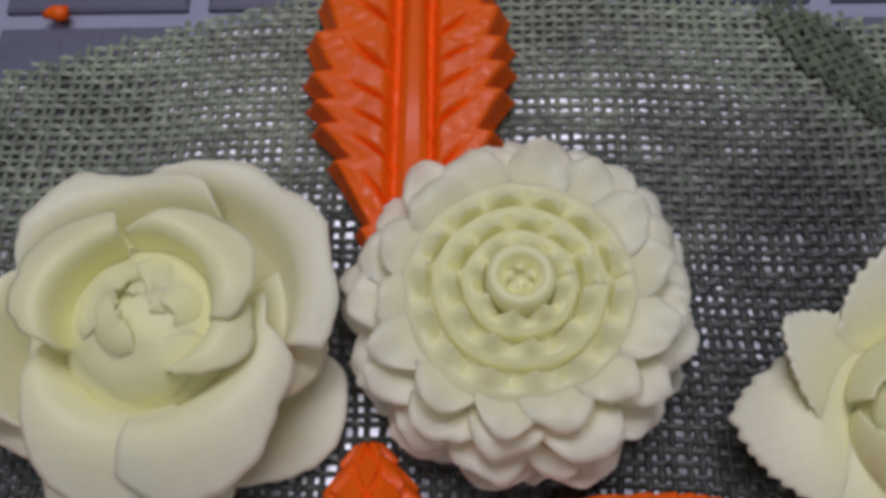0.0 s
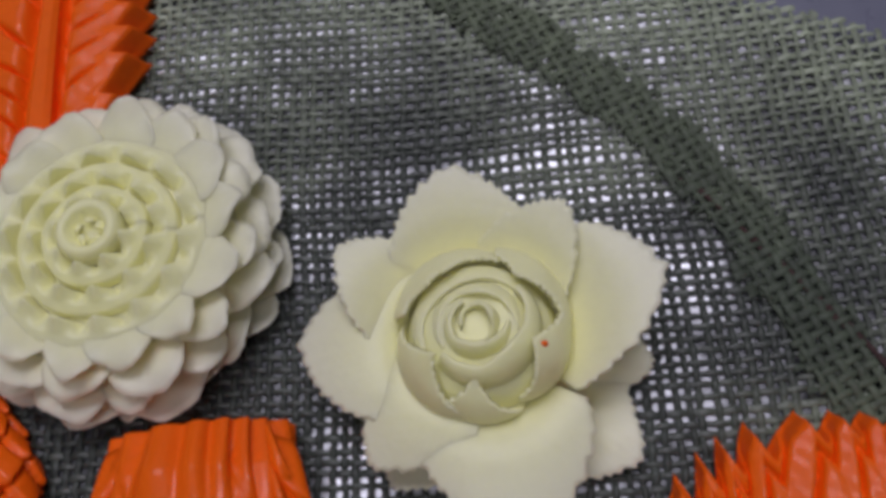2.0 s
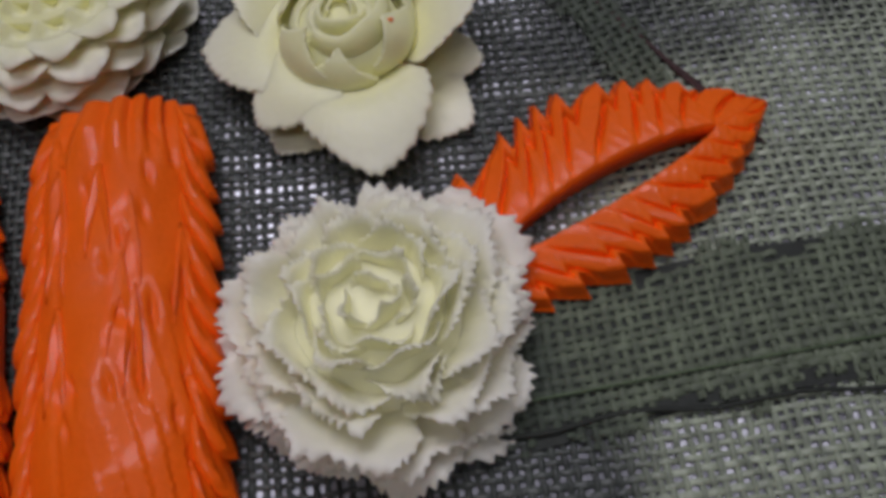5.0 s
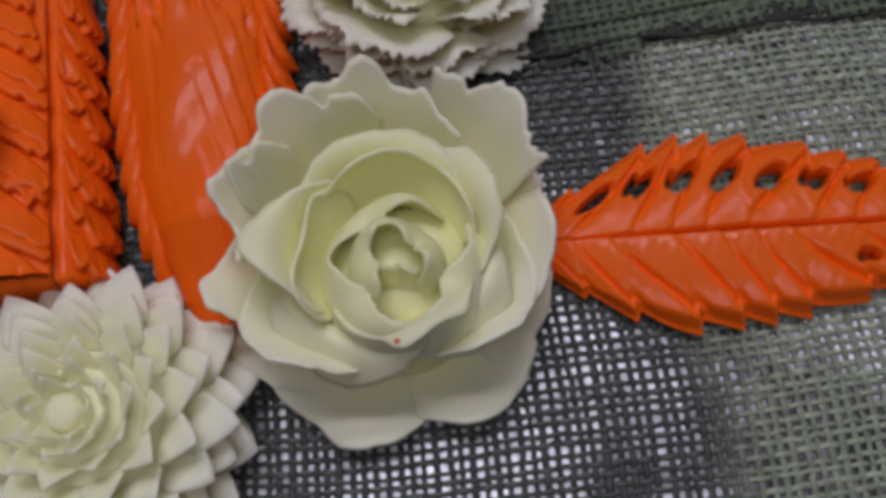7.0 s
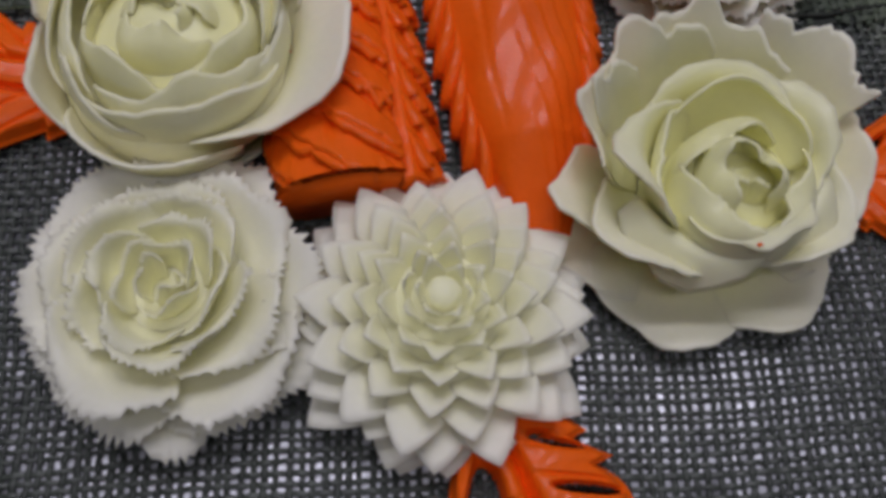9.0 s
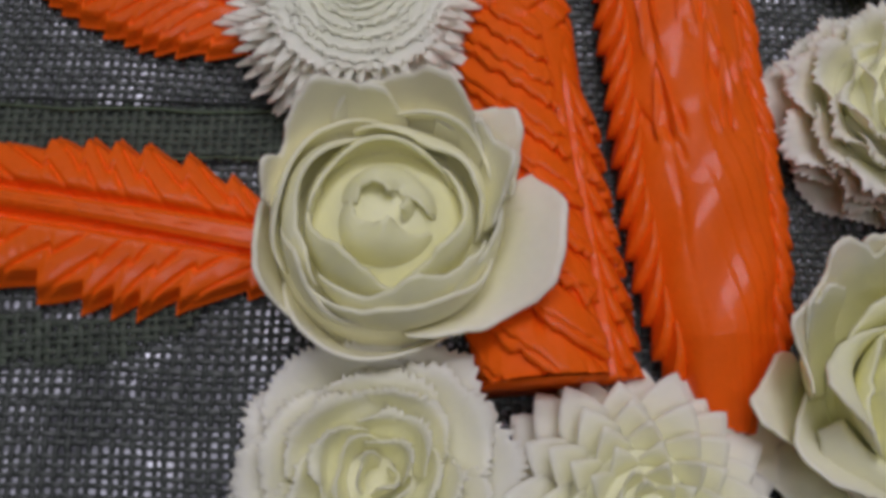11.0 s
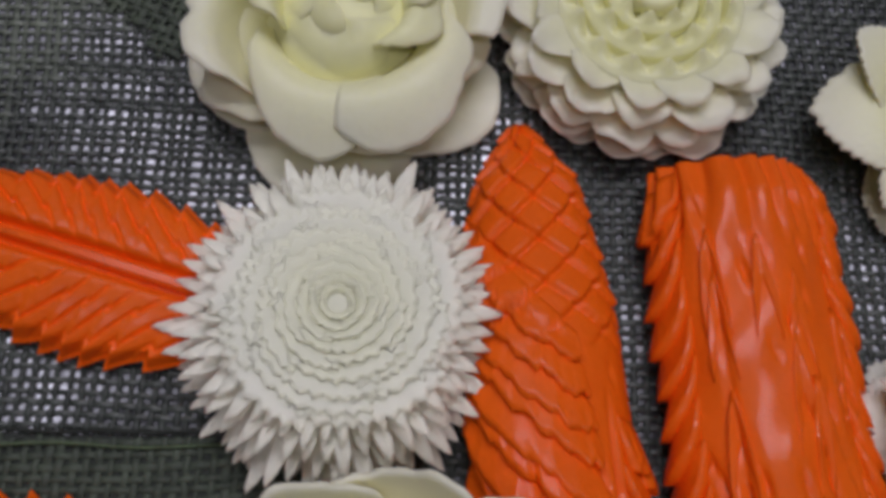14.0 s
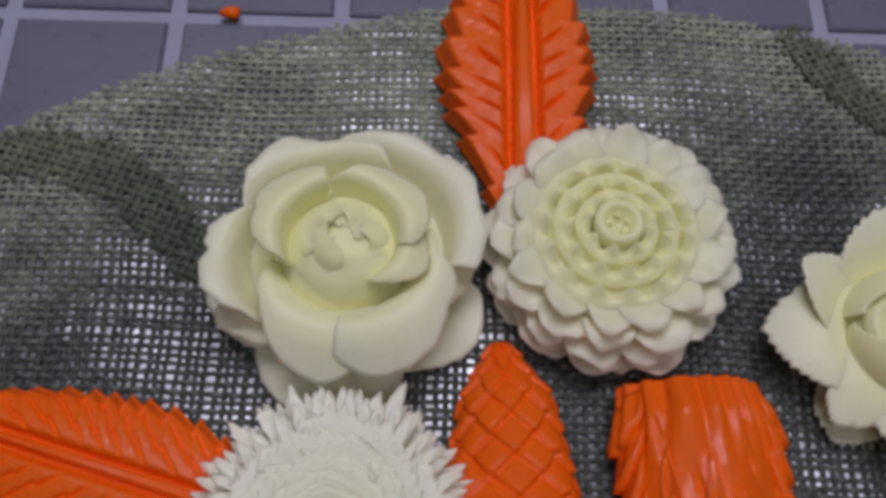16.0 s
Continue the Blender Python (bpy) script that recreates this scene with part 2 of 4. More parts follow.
    l.new(rp.outputs["Color"], mul.inputs["B"])
    l.new(mul.outputs["Result"], b.inputs["Base Color"])
    b.inputs["Roughness"].default_value = rough
    b.inputs["Specular IOR Level"].default_value = spec
    return m


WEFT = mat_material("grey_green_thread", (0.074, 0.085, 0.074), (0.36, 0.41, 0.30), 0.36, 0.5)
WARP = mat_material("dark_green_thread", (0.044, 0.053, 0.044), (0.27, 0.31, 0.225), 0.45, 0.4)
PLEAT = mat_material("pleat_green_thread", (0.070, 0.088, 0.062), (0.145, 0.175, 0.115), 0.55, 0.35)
# glossy lining; noise also paints bright glare patches and dark gaps into its colour
BACKING = material("glossy_lining_with_glare", (0.50, 0.51, 0.58), 0.34, 0.86, 48, 0.6, 260, spec=1.0, metal=0.45, second=(0.92, 0.93, 1.0))
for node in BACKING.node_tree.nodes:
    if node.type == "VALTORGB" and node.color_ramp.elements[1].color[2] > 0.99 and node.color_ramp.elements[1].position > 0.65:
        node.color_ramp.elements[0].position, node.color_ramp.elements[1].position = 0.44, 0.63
SEAM_AND_SHADE = material("dark_seam_and_hole_shade", (0.02, 0.025, 0.018), 0.7, 0.2, 300, 0.2, 900)

placemat = thing("placemat", (0, 0, 0), 0, "round grey-green open-weave placemat with a pale frayed rim", "placemat")
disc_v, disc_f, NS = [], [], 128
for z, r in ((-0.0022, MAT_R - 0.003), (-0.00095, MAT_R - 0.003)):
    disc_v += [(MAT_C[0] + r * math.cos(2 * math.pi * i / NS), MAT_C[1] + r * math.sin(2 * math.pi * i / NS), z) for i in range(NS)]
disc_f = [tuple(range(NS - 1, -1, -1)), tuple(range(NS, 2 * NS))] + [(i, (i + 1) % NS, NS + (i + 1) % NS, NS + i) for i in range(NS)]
mesh_object("lining", disc_v, disc_f, BACKING, placemat, "glossy lining under the weave with patches of glare painted into its colour", smooth=False)


def weave(name, pitch_run, pitch_step, along_x, mat, half, amp, phase, inside=None, lift=0.0, turn=0.0, seed=7):
    """Threads running one way, over and under those of the other way; inside keeps a part of the sheet."""
    rng = np.random.default_rng(seed + along_x)
    verts, faces, base = [], [], 0
    count = int(MAT_R / pitch_step)
    for j in range(-count, count + 1):
        off = j * pitch_step
        reach = math.sqrt(max(MAT_R**2 - off**2, 0)) + rng.uniform(-0.0012, 0.0012)
        m = int(reach / pitch_run * 2)
        if m < 3:
            continue
        i = np.arange(-m, m + 1)
        run = i * pitch_run / 2
        up = np.where(i % 2 == 0, np.where(((i // 2) + j + phase) % 2 == 0, 1.0, -1.0), 0.0)
        drift = 0.00016 * np.sin(run * 90 + j * 1.7) + 0.00008 * rng.standard_normal(len(i)) + 0.0001 * rng.standard_normal()
        hw = half * (1 + 0.14 * rng.standard_normal()) * (1 + 0.1 * np.abs(up))
        zc = amp * up
        mid = np.stack([run, off + drift, zc + 0.00026], 1)
        lef = np.stack([run, off + drift - hw, zc - 0.0001], 1)
        rig = np.stack([run, off + drift + hw, zc - 0.0001], 1)
        pts = np.stack([lef, mid, rig], 1).reshape(-1, 3)
        if not along_x:
            pts = pts[:, [1, 0, 2]]
        # slow unevenness of the cloth
        wx = pts[:, 0] + 0.0005 * np.sin(pts[:, 1] * 55 + 1) + 0.0003 * np.sin(pts[:, 1] * 140)
        wy = pts[:, 1] + 0.0005 * np.sin(pts[:, 0] * 48 + 2) + 0.0003 * np.sin(pts[:, 0] * 120)
        c, s = math.cos(turn), math.sin(turn)
        pts = np.stack([c * wx - s * wy, s * wx + c * wy, pts[:, 2]], 1) + (MAT_C[0], MAT_C[1], -0.0004 + lift)
        k = np.arange(len(i) - 1) * 3
        if inside is not None:
            ok = inside(pts[1::3, 0], pts[1::3, 1])
            k = k[ok[:-1] & ok[1:]]
            if not len(k):
                continue
        verts.append(pts)
        for col in (0, 1):
            q = np.stack([k + col, k + 3 + col, k + 4 + col, k + 1 + col], 1) + base
            faces.append(q[:, ::-1] if along_x else q)
        base += len(pts)
    verts, faces = np.concatenate(verts), np.concatenate(faces)
    used = np.unique(faces)
    where = np.zeros(len(verts), int)
    where[used] = np.arange(len(used))
    me = bpy.data.meshes.new(name)
    me.from_pydata(verts[used], [], where[faces].tolist())
    me.polygons.foreach_set("use_smooth", [True] * len(me.polygons))
    me.materials.append(mat)
    ob = new(name, me)
    ob.parent = placemat
    return tagged(ob, kind="stuff")


PX, PY = 0.00180, 0.00166
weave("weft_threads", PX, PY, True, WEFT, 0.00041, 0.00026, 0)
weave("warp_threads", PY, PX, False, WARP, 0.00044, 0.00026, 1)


def near_line(points, wide):
    """Whether places lie within wide of a bent line."""
    p = np.array(points, float)

    def test(x, y):
        best = np.full(np.shape(x), 9.0)
        for (ax, ay), (bx, by) in zip(p[:-1], p[1:]):
            dx, dy = bx - ax, by - ay
            t = np.clip(((x - ax) * dx + (y - ay) * dy) / (dx * dx + dy * dy), 0, 1)
            best = np.minimum(best, np.hypot(x - ax - t * dx, y - ay - t * dy))
        return best < wide * (1 + 0.22 * np.sin(x * 300) * np.sin(y * 260) + 0.18 * np.sin(x * 1900 + y * 700) * np.sin(y * 1700))

    return test


# where the cloth lies double: pleats with dark holes
PLEATS = (
    (((0.060, 0.034), (0.0700, 0.0215), (0.0800, 0.013), (0.0925, 0.0005), (0.1035, -0.017), (0.1115, -0.034), (0.1165, -0.048)), 0.0048, 0.4),
    (((0.085, -0.0945), (0.104, -0.0915), (0.124, -0.0895), (0.150, -0.089)), 0.0118, 0.06),
    (((-0.110, 0.001), (-0.0895, 0.0035), (-0.0773, -0.004), (-0.0640, -0.018)), 0.0055, -0.3),
    (((-0.105, -0.0915), (-0.044, -0.0912)), 0.0058, 0.05),
    (((-0.110, -0.133), (-0.075, -0.131), (-0.062, -0.125)), 0.0045, 0.1),
)


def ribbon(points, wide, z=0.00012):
    """A flat dark strip along a bent line, added under a pleat to shade its holes."""
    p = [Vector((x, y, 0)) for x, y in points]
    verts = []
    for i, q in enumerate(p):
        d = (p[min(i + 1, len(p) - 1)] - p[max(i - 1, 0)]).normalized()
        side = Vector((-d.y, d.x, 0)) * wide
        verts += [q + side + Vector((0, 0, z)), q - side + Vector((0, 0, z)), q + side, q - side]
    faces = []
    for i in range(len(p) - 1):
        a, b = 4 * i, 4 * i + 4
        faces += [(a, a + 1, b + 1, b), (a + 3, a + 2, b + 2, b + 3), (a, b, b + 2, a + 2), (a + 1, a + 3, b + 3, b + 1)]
    mesh_object("pleat_fold", verts, faces, SEAM_AND_SHADE, placemat, smooth=False)


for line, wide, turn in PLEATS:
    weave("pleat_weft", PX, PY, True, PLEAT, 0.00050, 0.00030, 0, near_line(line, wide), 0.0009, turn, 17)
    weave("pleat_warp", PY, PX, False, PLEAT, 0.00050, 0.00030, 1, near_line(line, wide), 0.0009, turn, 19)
    # the two widest kinds of pleat get the added dark strip as hole shade
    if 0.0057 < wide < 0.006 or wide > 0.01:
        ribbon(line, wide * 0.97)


def thread(name, points, radius, mat, parent, z=0.0008):
    """A thin cord along a bent line."""
    p = [Vector((x, y, z + 0.0002 * math.sin(40 * i))) for i, (x, y) in enumerate(points)]
    verts, faces = [], []
    for i, q in enumerate(p):
        d = (p[min(i + 1, len(p) - 1)] - p[max(i - 1, 0)]).normalized()
        side = d.cross(Vector((0, 0, 1))).normalized()
        for a in range(6):
            w = 2 * math.pi * a / 6
            verts.append(q + radius * (side * math.cos(w) + Vector((0, 0, 1)) * math.sin(w)))
    for i in range(len(p) - 1):
        for a in range(6):
            faces.append((i * 6 + a, i * 6 + (a + 1) % 6, i * 6 + 6 + (a + 1) % 6, i * 6 + 6 + a))
    return mesh_object(name, verts, faces, mat, parent)


GREEN = material("bright_green_thread", (0.10, 0.15, 0.07), 0.6, 0.25, 300, 0.2, 900)
RUST = material("rust_red_thread", (0.055, 0.022, 0.020), 0.7, 0.3, 400, 0.2, 900)
for shift in (0.0, 0.0011, -0.0012):
    thread("rust_thread", [(0.0975 + shift + 0.0042 * i, -0.0110 - shift - 0.0052 * i - 0.0001 * i * i + 0.0006 * math.sin(3 * i + shift * 900)) for i in range(9)], 0.00026, RUST, placemat, 0.0002)
thread("seam", [(0.0827 + 0.004 * i, -0.1033 + 0.0012 * min(i, 5) / 5 - 0.0005 * math.sin(i)) for i in range(18)], 0.00042, SEAM_AND_SHADE, placemat)
thread("loose_thread", [(0.088 + 0.004 * i, -0.0985 + 0.00028 * i) for i in range(16)], 0.00022, GREEN, placemat, 0.0012)
thread("loose_thread", [(-0.105 + 0.004 * i, -0.0872 + 0.0003 * math.sin(i)) for i in range(17)], 0.00022, GREEN, placemat, 0.0012)
thread("loose_thread", [(-0.105 + 0.004 * i, -0.0968 + 0.0003 * math.cos(i)) for i in range(15)], 0.00018, GREEN, placemat, 0.0012)
thread("seam", [(-0.108 + 0.004 * i, -0.0852 + 0.0002 * math.sin(2 * i)) for i in range(16)], 0.00030, SEAM_AND_SHADE, placemat)

# ---------------------------------------------------------------- carved radish flowers
RNG = np.random.default_rng(3)
FLOWERS = "carved radish flowers"


def flower(place, turn, label):
    return thing("carved_flower", place, turn, label, "carved flower", FLOWERS)


def spline(points, n=60):
    """A smooth line through (radius, height) points, evenly stepped along its length."""
    p = np.array([2 * np.array(points[0]) - np.array(points[1]), *points, 2 * np.array(points[-1]) - np.array(points[-2])], float)
    out = []
    for i in range(1, len(p) - 2):
        t = np.linspace(0, 1, 20, endpoint=False)[:, None]
        a, b, c, d = p[i - 1], p[i], p[i + 1], p[i + 2]
        out.append(0.5 * (2 * b + (c - a) * t + (2 * a - 5 * b + 4 * c - d) * t**2 + (3 * b - a - 3 * c + d) * t**3))
    q = np.concatenate([*out, p[-2:-1]])
    s = np.concatenate([[0], np.cumsum(np.hypot(*np.diff(q, axis=0).T))])
    at = np.linspace(0, s[-1], n)
    return np.interp(at, s, q[:, 0]), np.interp(at, s, q[:, 1])


def blade(parent, mat, rng, bearing, half, points, round_=0.30, power=2.4, skew=0.0, teeth=0, tooth=0.05, ragged=0.03, wave=0.0008,
          thick=0.0014, tuck=0.05, spiral=0.04, base=0.8, droop=0.0, nu=41, nv=20, edge=0.4, off=(0.0, 0.0)):
    """One carved petal: a sheet swept round the flower's axis over half degrees to each side; points run up its middle (radius, height)."""
    u = np.linspace(-1, 1, nu)[None, :]
    v = np.linspace(0, 1, nv)[:, None]
    reach = 1 - round_ * (np.abs(u - skew) / (1 + abs(skew))) ** power
    if teeth:
        size = np.interp(u, np.linspace(-1, 1, teeth + 1), 0.6 + 0.8 * rng.random(teeth + 1))
        uneven = np.cumsum(0.5 + rng.random(teeth + 1))
        uneven = 2 * (uneven - uneven[0]) / (uneven[-1] - uneven[0]) - 1
        reach = reach + tooth * size * (tri(np.interp(u, np.linspace(-1, 1, teeth + 1), uneven) * teeth / 2 + rng.random()) - 0.5)
    if ragged:
        reach = reach + ragged * np.interp(u, np.linspace(-1, 1, 8), rng.standard_normal(8)) + 0.3 * ragged * np.interp(u, np.linspace(-1, 1, 25), rng.standard_normal(25))
    ve = np.clip(v * np.minimum(reach, 1.12), 0, 1.12)
    pr, pz = spline(points)
    k = np.linspace(0, 1, len(pr))
    over = np.clip(ve - 1, 0, 1)
    r = np.interp(ve, k, pr) + over * (pr[-1] - pr[-4]) * 20
    z = np.interp(ve, k, pz) + over * (pz[-1] - pz[-4]) * 20
    ph = rng.random() * 6.28
    z = z + wave * np.sin(u * 4.5 + ph) * ve**2 - droop * u**2 * ve
    r = r + 0.7 * wave * np.cos(u * 3.7 + 2 * ph) * ve**2
    r = r * (1 - tuck * u**2) * (1 + spiral * u * np.clip(ve * 2, 0, 1))
    a = math.radians(bearing) + math.radians(half) * u * (base + (1 - base) * np.sin(np.clip(ve / 0.6, 0, 1) * math.pi / 2))
    g = np.stack([r * np.cos(a) + off[0], r * np.sin(a) + off[1], np.maximum(z, 0.0005)], -1)
    t = thick * (1 - (1 - edge) * np.broadcast_to(v, z.shape) ** 2) * (1 - 0.5 * np.abs(np.broadcast_to(u, z.shape)) ** 4)
    verts, faces = shell(g, t)
    verts[:, 2] = np.maximum(verts[:, 2], 0.0002)
    return mesh_object("petal", verts, faces, mat, parent)


def spiral_dahlia():
    f = flower((0.0145, -0.0172, 0), 0, "pale yellow-green carved radish dahlia with scalloped concentric petals")
    lathe("core", f, CREAM, [(0.015, 0.0003), (0.019, 0.005), (0.0178, 0.0100), (0.0160, 0.0112), (0.0060, 0.0128), (0.0020, 0.0130)])
    for n, ph, pts, half in (
        (11, 5, ((0.012, 0.001), (0.017, 0.0010), (0.0208, 0.0014), (0.0232, 0.0022)), 20),
        (12, 20, ((0.012, 0.004), (0.017, 0.0042), (0.0212, 0.0045), (0.0242, 0.0052)), 19),
        (13, 5, ((0.012, 0.0068), (0.017, 0.0076), (0.0210, 0.0082), (0.0238, 0.0084)), 17.5),
        (13, 18, ((0.012, 0.0090), (0.016, 0.0104), (0.0196, 0.0116), (0.0224, 0.0118)), 17.5),
        (14, 4, ((0.012, 0.0108), (0.015, 0.0124), (0.0182, 0.0137), (0.0202, 0.0140)), 16.5),
    ):
        for i in range(n):
            k = 1 + 0.03 * RNG.standard_normal()
            blade(f, CREAM, RNG, ph + 360 * (i + 0.1 * RNG.standard_normal()) / n, half * (1 + 0.06 * RNG.standard_normal()), [(r * k, z * (1 + 0.02 * RNG.standard_normal())) for r, z in pts],
                  round_=0.36, power=2.3, ragged=0.026, wave=0.0006, thick=0.0009, edge=0.25, spiral=0.03, nu=33, nv=12, droop=0.0007)
    # terraces cut into the dome: each petal is a scallop with a bevelled crest and a plain wall outside
    for n, ph, r0, r1, top, fall in ((8, 9, 0.0043, 0.0078, 0.0168, 0.0030), (11, 0, 0.0077, 0.0117, 0.0164, 0.0036), (14, 7, 0.0116, 0.0160, 0.0156, 0.0038)):
        turn = np.linspace(0, 2 * math.pi, 14 * n + 1)[None, :]
        place = turn / (2 * math.pi) * n
        u = 2 * (place - np.floor(place)) - 1
        s = np.linspace(0, 1, 26)[:, None]
        uneven = 1 + 0.10 * np.interp(place % n, np.arange(n + 1), np.resize(RNG.standard_normal(n), n + 1))
        arch = uneven - 1.05 * np.abs(u) ** 1.3
        facet = arch + (0.42 - arch) * np.clip((s - 0.14) / 0.48, 0, 1) ** 1.2
        rise = np.where(s < 0.14, -0.3 + (arch + 0.3) * s / 0.14, np.where(s < 0.62, facet, np.where(s < 0.90, 0.42 - 0.20 * (s - 0.62) / 0.28, 0.22 - 8 * (s - 0.90))))
        r = r0 + (r1 - r0) * np.minimum(s, 0.95) + 0.0001 * np.sin(5 * turn)
        a = turn + math.radians(ph)
        sheet = np.stack([r * np.cos(a), r * np.sin(a), top + fall * (rise - 1)], -1)
        under = sheet.copy()
        under[..., 2] = top - 0.0062
        verts, faces = close_sheets(sheet, under)
        mesh_object("petal_ring", verts, [p[::-1] for p in faces], CREAM, f)
    lathe("heart", f, CREAM, [(0.0042, 0.0118), (0.0046, 0.0150), (0.0045, 0.0164), (0.0040, 0.0171), (0.0033, 0.0173), (0.0027, 0.0168), (0.0023, 0.0152), (0.0006, 0.0146)], 40, 0.012)
    for i in range(5):
        blade(f, CREAM, RNG, 20 + 72 * i, 26, ((0.0020, 0.0138), (0.0019, 0.0152), (0.0015, 0.0160), (0.0009, 0.0162)), ragged=0.02, wave=0.0001, thick=0.0008, nu=9, nv=8)
    return f


def carnation(place, turn, mat, radius, height, label, rows, teeth=11, tooth=0.10, dome=0.72):
    """rows: petals, tip radius, tip height, half angle, rise: from flat (0) to upright (1); against radius and height."""
    f = flower(place, turn, label)
    R, H = radius, height
    lathe("core", f, mat, [(R * 0.45, 0.0003), (R * 0.62, H * 0.28), (R * 0.55, dome * 0.75 * H), (R * 0.28, dome * H), (R * 0.08, dome * 0.96 * H)])
    for k, (n, r1, z1, half, rise) in enumerate(rows):
        for i in range(n):
            j = 1 + 0.05 * RNG.standard_normal()
            q = 1 + 0.04 * RNG.standard_normal()
            pts = [(r1 * 0.45, max(z1 - 0.30 - 0.30 * rise, 0.03)), (r1 * (0.72 + 0.14 * rise), max(z1 - 0.10 - 0.22 * rise, 0.04)), (r1 * (0.90 + 0.04 * rise), z1 - 0.05 * rise), (r1, z1 * (1 if z1 > 0.2 else 0.9))]
            blade(f, mat, RNG, 40 * k + 360 * (i + 0.10 * RNG.standard_normal()) / n, half * j, [(a * R * j, b * H * q) for a, b in pts], round_=0.24, power=2.3,
                  teeth=teeth, tooth=tooth, ragged=0.05, wave=0.0012, thick=0.0011, edge=0.3, spiral=0.06, nu=53, nv=13, tuck=0.04)
    return f


def pointed_dahlia():
    f = flower((0.0142, -0.1600, 0), 10, "white carved radish dahlia with rows of sharp pointed petals")
    R, H = 0.0240, 0.020
    lathe("core", f, WHITE, [(0.4 * R, 0.0003), (0.66 * R, 0.2 * H), (0.58 * R, 0.52 * H), (0.34 * R, 0.74 * H), (0.12 * R, 0.84 * H)])
    for k in range(9):
        n = (11, 14, 14, 14, 13, 12, 10, 8, 6)[k]
        r1 = R * (0.98, 1.04, 0.98, 0.88, 0.74, 0.58, 0.42, 0.28, 0.18)[k]
        z1 = H * (0.06, 0.25, 0.44, 0.60, 0.74, 0.85, 0.94, 0.99, 1.0)[k]
        lift = (0, 0, 0.02, 0.05, 0.08, 0.12, 0.14, 0.14, 0.12)[k] * H
        for i in range(n):
            j = 1 + 0.045 * RNG.standard_normal()
            pts = ((r1 * 0.45, max(z1 * 0.72 - lift, 0.0008)), (r1 * 0.66, max(z1 * 0.84 - 0.6 * lift, 0.0010)), (r1 * 0.84, z1 * 0.94), (r1 * j, z1 * (1 + 0.03 * RNG.standard_normal()) + 0.3 * lift))
            blade(f, WHITE, RNG, 12 + (i + 0.5 * (k % 2) + 0.06 * RNG.standard_normal()) * 360 / n + 4 * k, 360 / n * 0.60, pts, round_=0.46, power=1.12, ragged=0.0, wave=0.0001,
                  thick=0.0010, edge=0.35, tuck=-0.03, spiral=0.02, base=0.9, nu=13, nv=9, droop=-0.0006)
    lathe("bud", f, WHITE, [(0.0022, 0.0145), (0.0026, 0.0170), (0.0025, 0.0182), (0.0019, 0.0188), (0.0008, 0.0190)], 24, 0.02)
    return f


def chrysanthemum():
    f = flower((-0.0328, -0.0698, 0), 0, "white carved radish chrysanthemum with fringes of thin needle petals")
    R, H = 0.0238, 0.0185
    lathe("core", f, NEEDLE, [(0.35 * R, 0.0003), (0.58 * R, 0.2 * H), (0.62 * R, 0.58 * H), (0.56 * R, 0.74 * H), (0.3 * R, 0.85 * H), (0.1 * R, 0.91 * H), (0.02 * R, 0.93 * H)])
    for k in range(6):
        n = (34, 42, 46, 46, 46, 44)[k]
        r1 = R * (0.84, 0.98, 1.03, 1.01, 0.93, 0.81)[k]
        z1 = H * (0.05, 0.13, 0.29, 0.48, 0.66, 0.79)[k]
        for i in range(n):
            j = 1 + 0.05 * RNG.standard_normal()
            pts = ((r1 * 0.48, max(z1 * 0.85, 0.0008)), (r1 * 0.66, max(z1 * 0.97, 0.0009)), (r1 * 0.85, z1 * 1.02), (r1 * j, z1 * (1 + 0.05 * RNG.standard_normal())))
            blade(f, NEEDLE, RNG, (i + 0.5 * (k % 2) + 0.10 * RNG.standard_normal()) * 360 / n, 360 / n * 0.52, pts, round_=0.52, power=1.25, skew=0.25, ragged=0.0, wave=0.0,
                  thick=0.0008, edge=0.45, tuck=0.0, spiral=0.0, base=1.0, nu=7, nv=9, droop=-0.0009)
    # low rows of saw-toothed shavings that wind into the middle
    for k in range(9):
        r1 = R * (0.70, 0.61, 0.53, 0.45, 0.37, 0.295, 0.225, 0.16, 0.10)[k]
        z1 = H * (0.865, 0.89, 0.91, 0.93, 0.95, 0.965, 0.975, 0.98, 0.97)[k]
        n = (5, 5, 4, 4, 4, 3, 3, 3, 2)[k]
        for i in range(n):
            pts = ((r1 * 0.60, z1 - 0.08 * H), (r1 * 0.78, z1 - 0.03 * H), (r1 * 0.90, z1 - 0.012 * H), (r1, z1))
            blade(f, NEEDLE, RNG, 33 * k + 360 * i / n, 180 / n * 1.14, pts, round_=0.05, power=4, teeth=max(6, int(64 * r1 / R / n * 1.3)), tooth=0.15, ragged=0.0, wave=0.0,
                  thick=0.0005, edge=0.4, tuck=0.0, spiral=0.06, base=1.0, nu=97, nv=8)
    return f


def rose(place, turn, mat, radius, height, label, petals, core, kinds, core_off=(0.0, 0.0), **common):
    """petals: kind, bearing and half angle in degrees, reach; kinds: the line up a petal's middle; core: the solid body; against radius and height."""
    f = flower(place, turn, label)
    R, H = radius, height
    lathe("core", f, mat, [(a * R, max(b * H, 0.0003)) for a, b in core], wobble=0.02).location = (*core_off, 0)
    for kind, bearing, half, reach, *own in petals:
        points, more = kinds[kind]
        k = 1 + 0.03 * RNG.standard_normal()
        blade(f, mat, RNG, bearing, half, [(a * R * reach, b * H * k) for a, b in points], **{**common, **more, **(own[0] if own else {})})
    return f


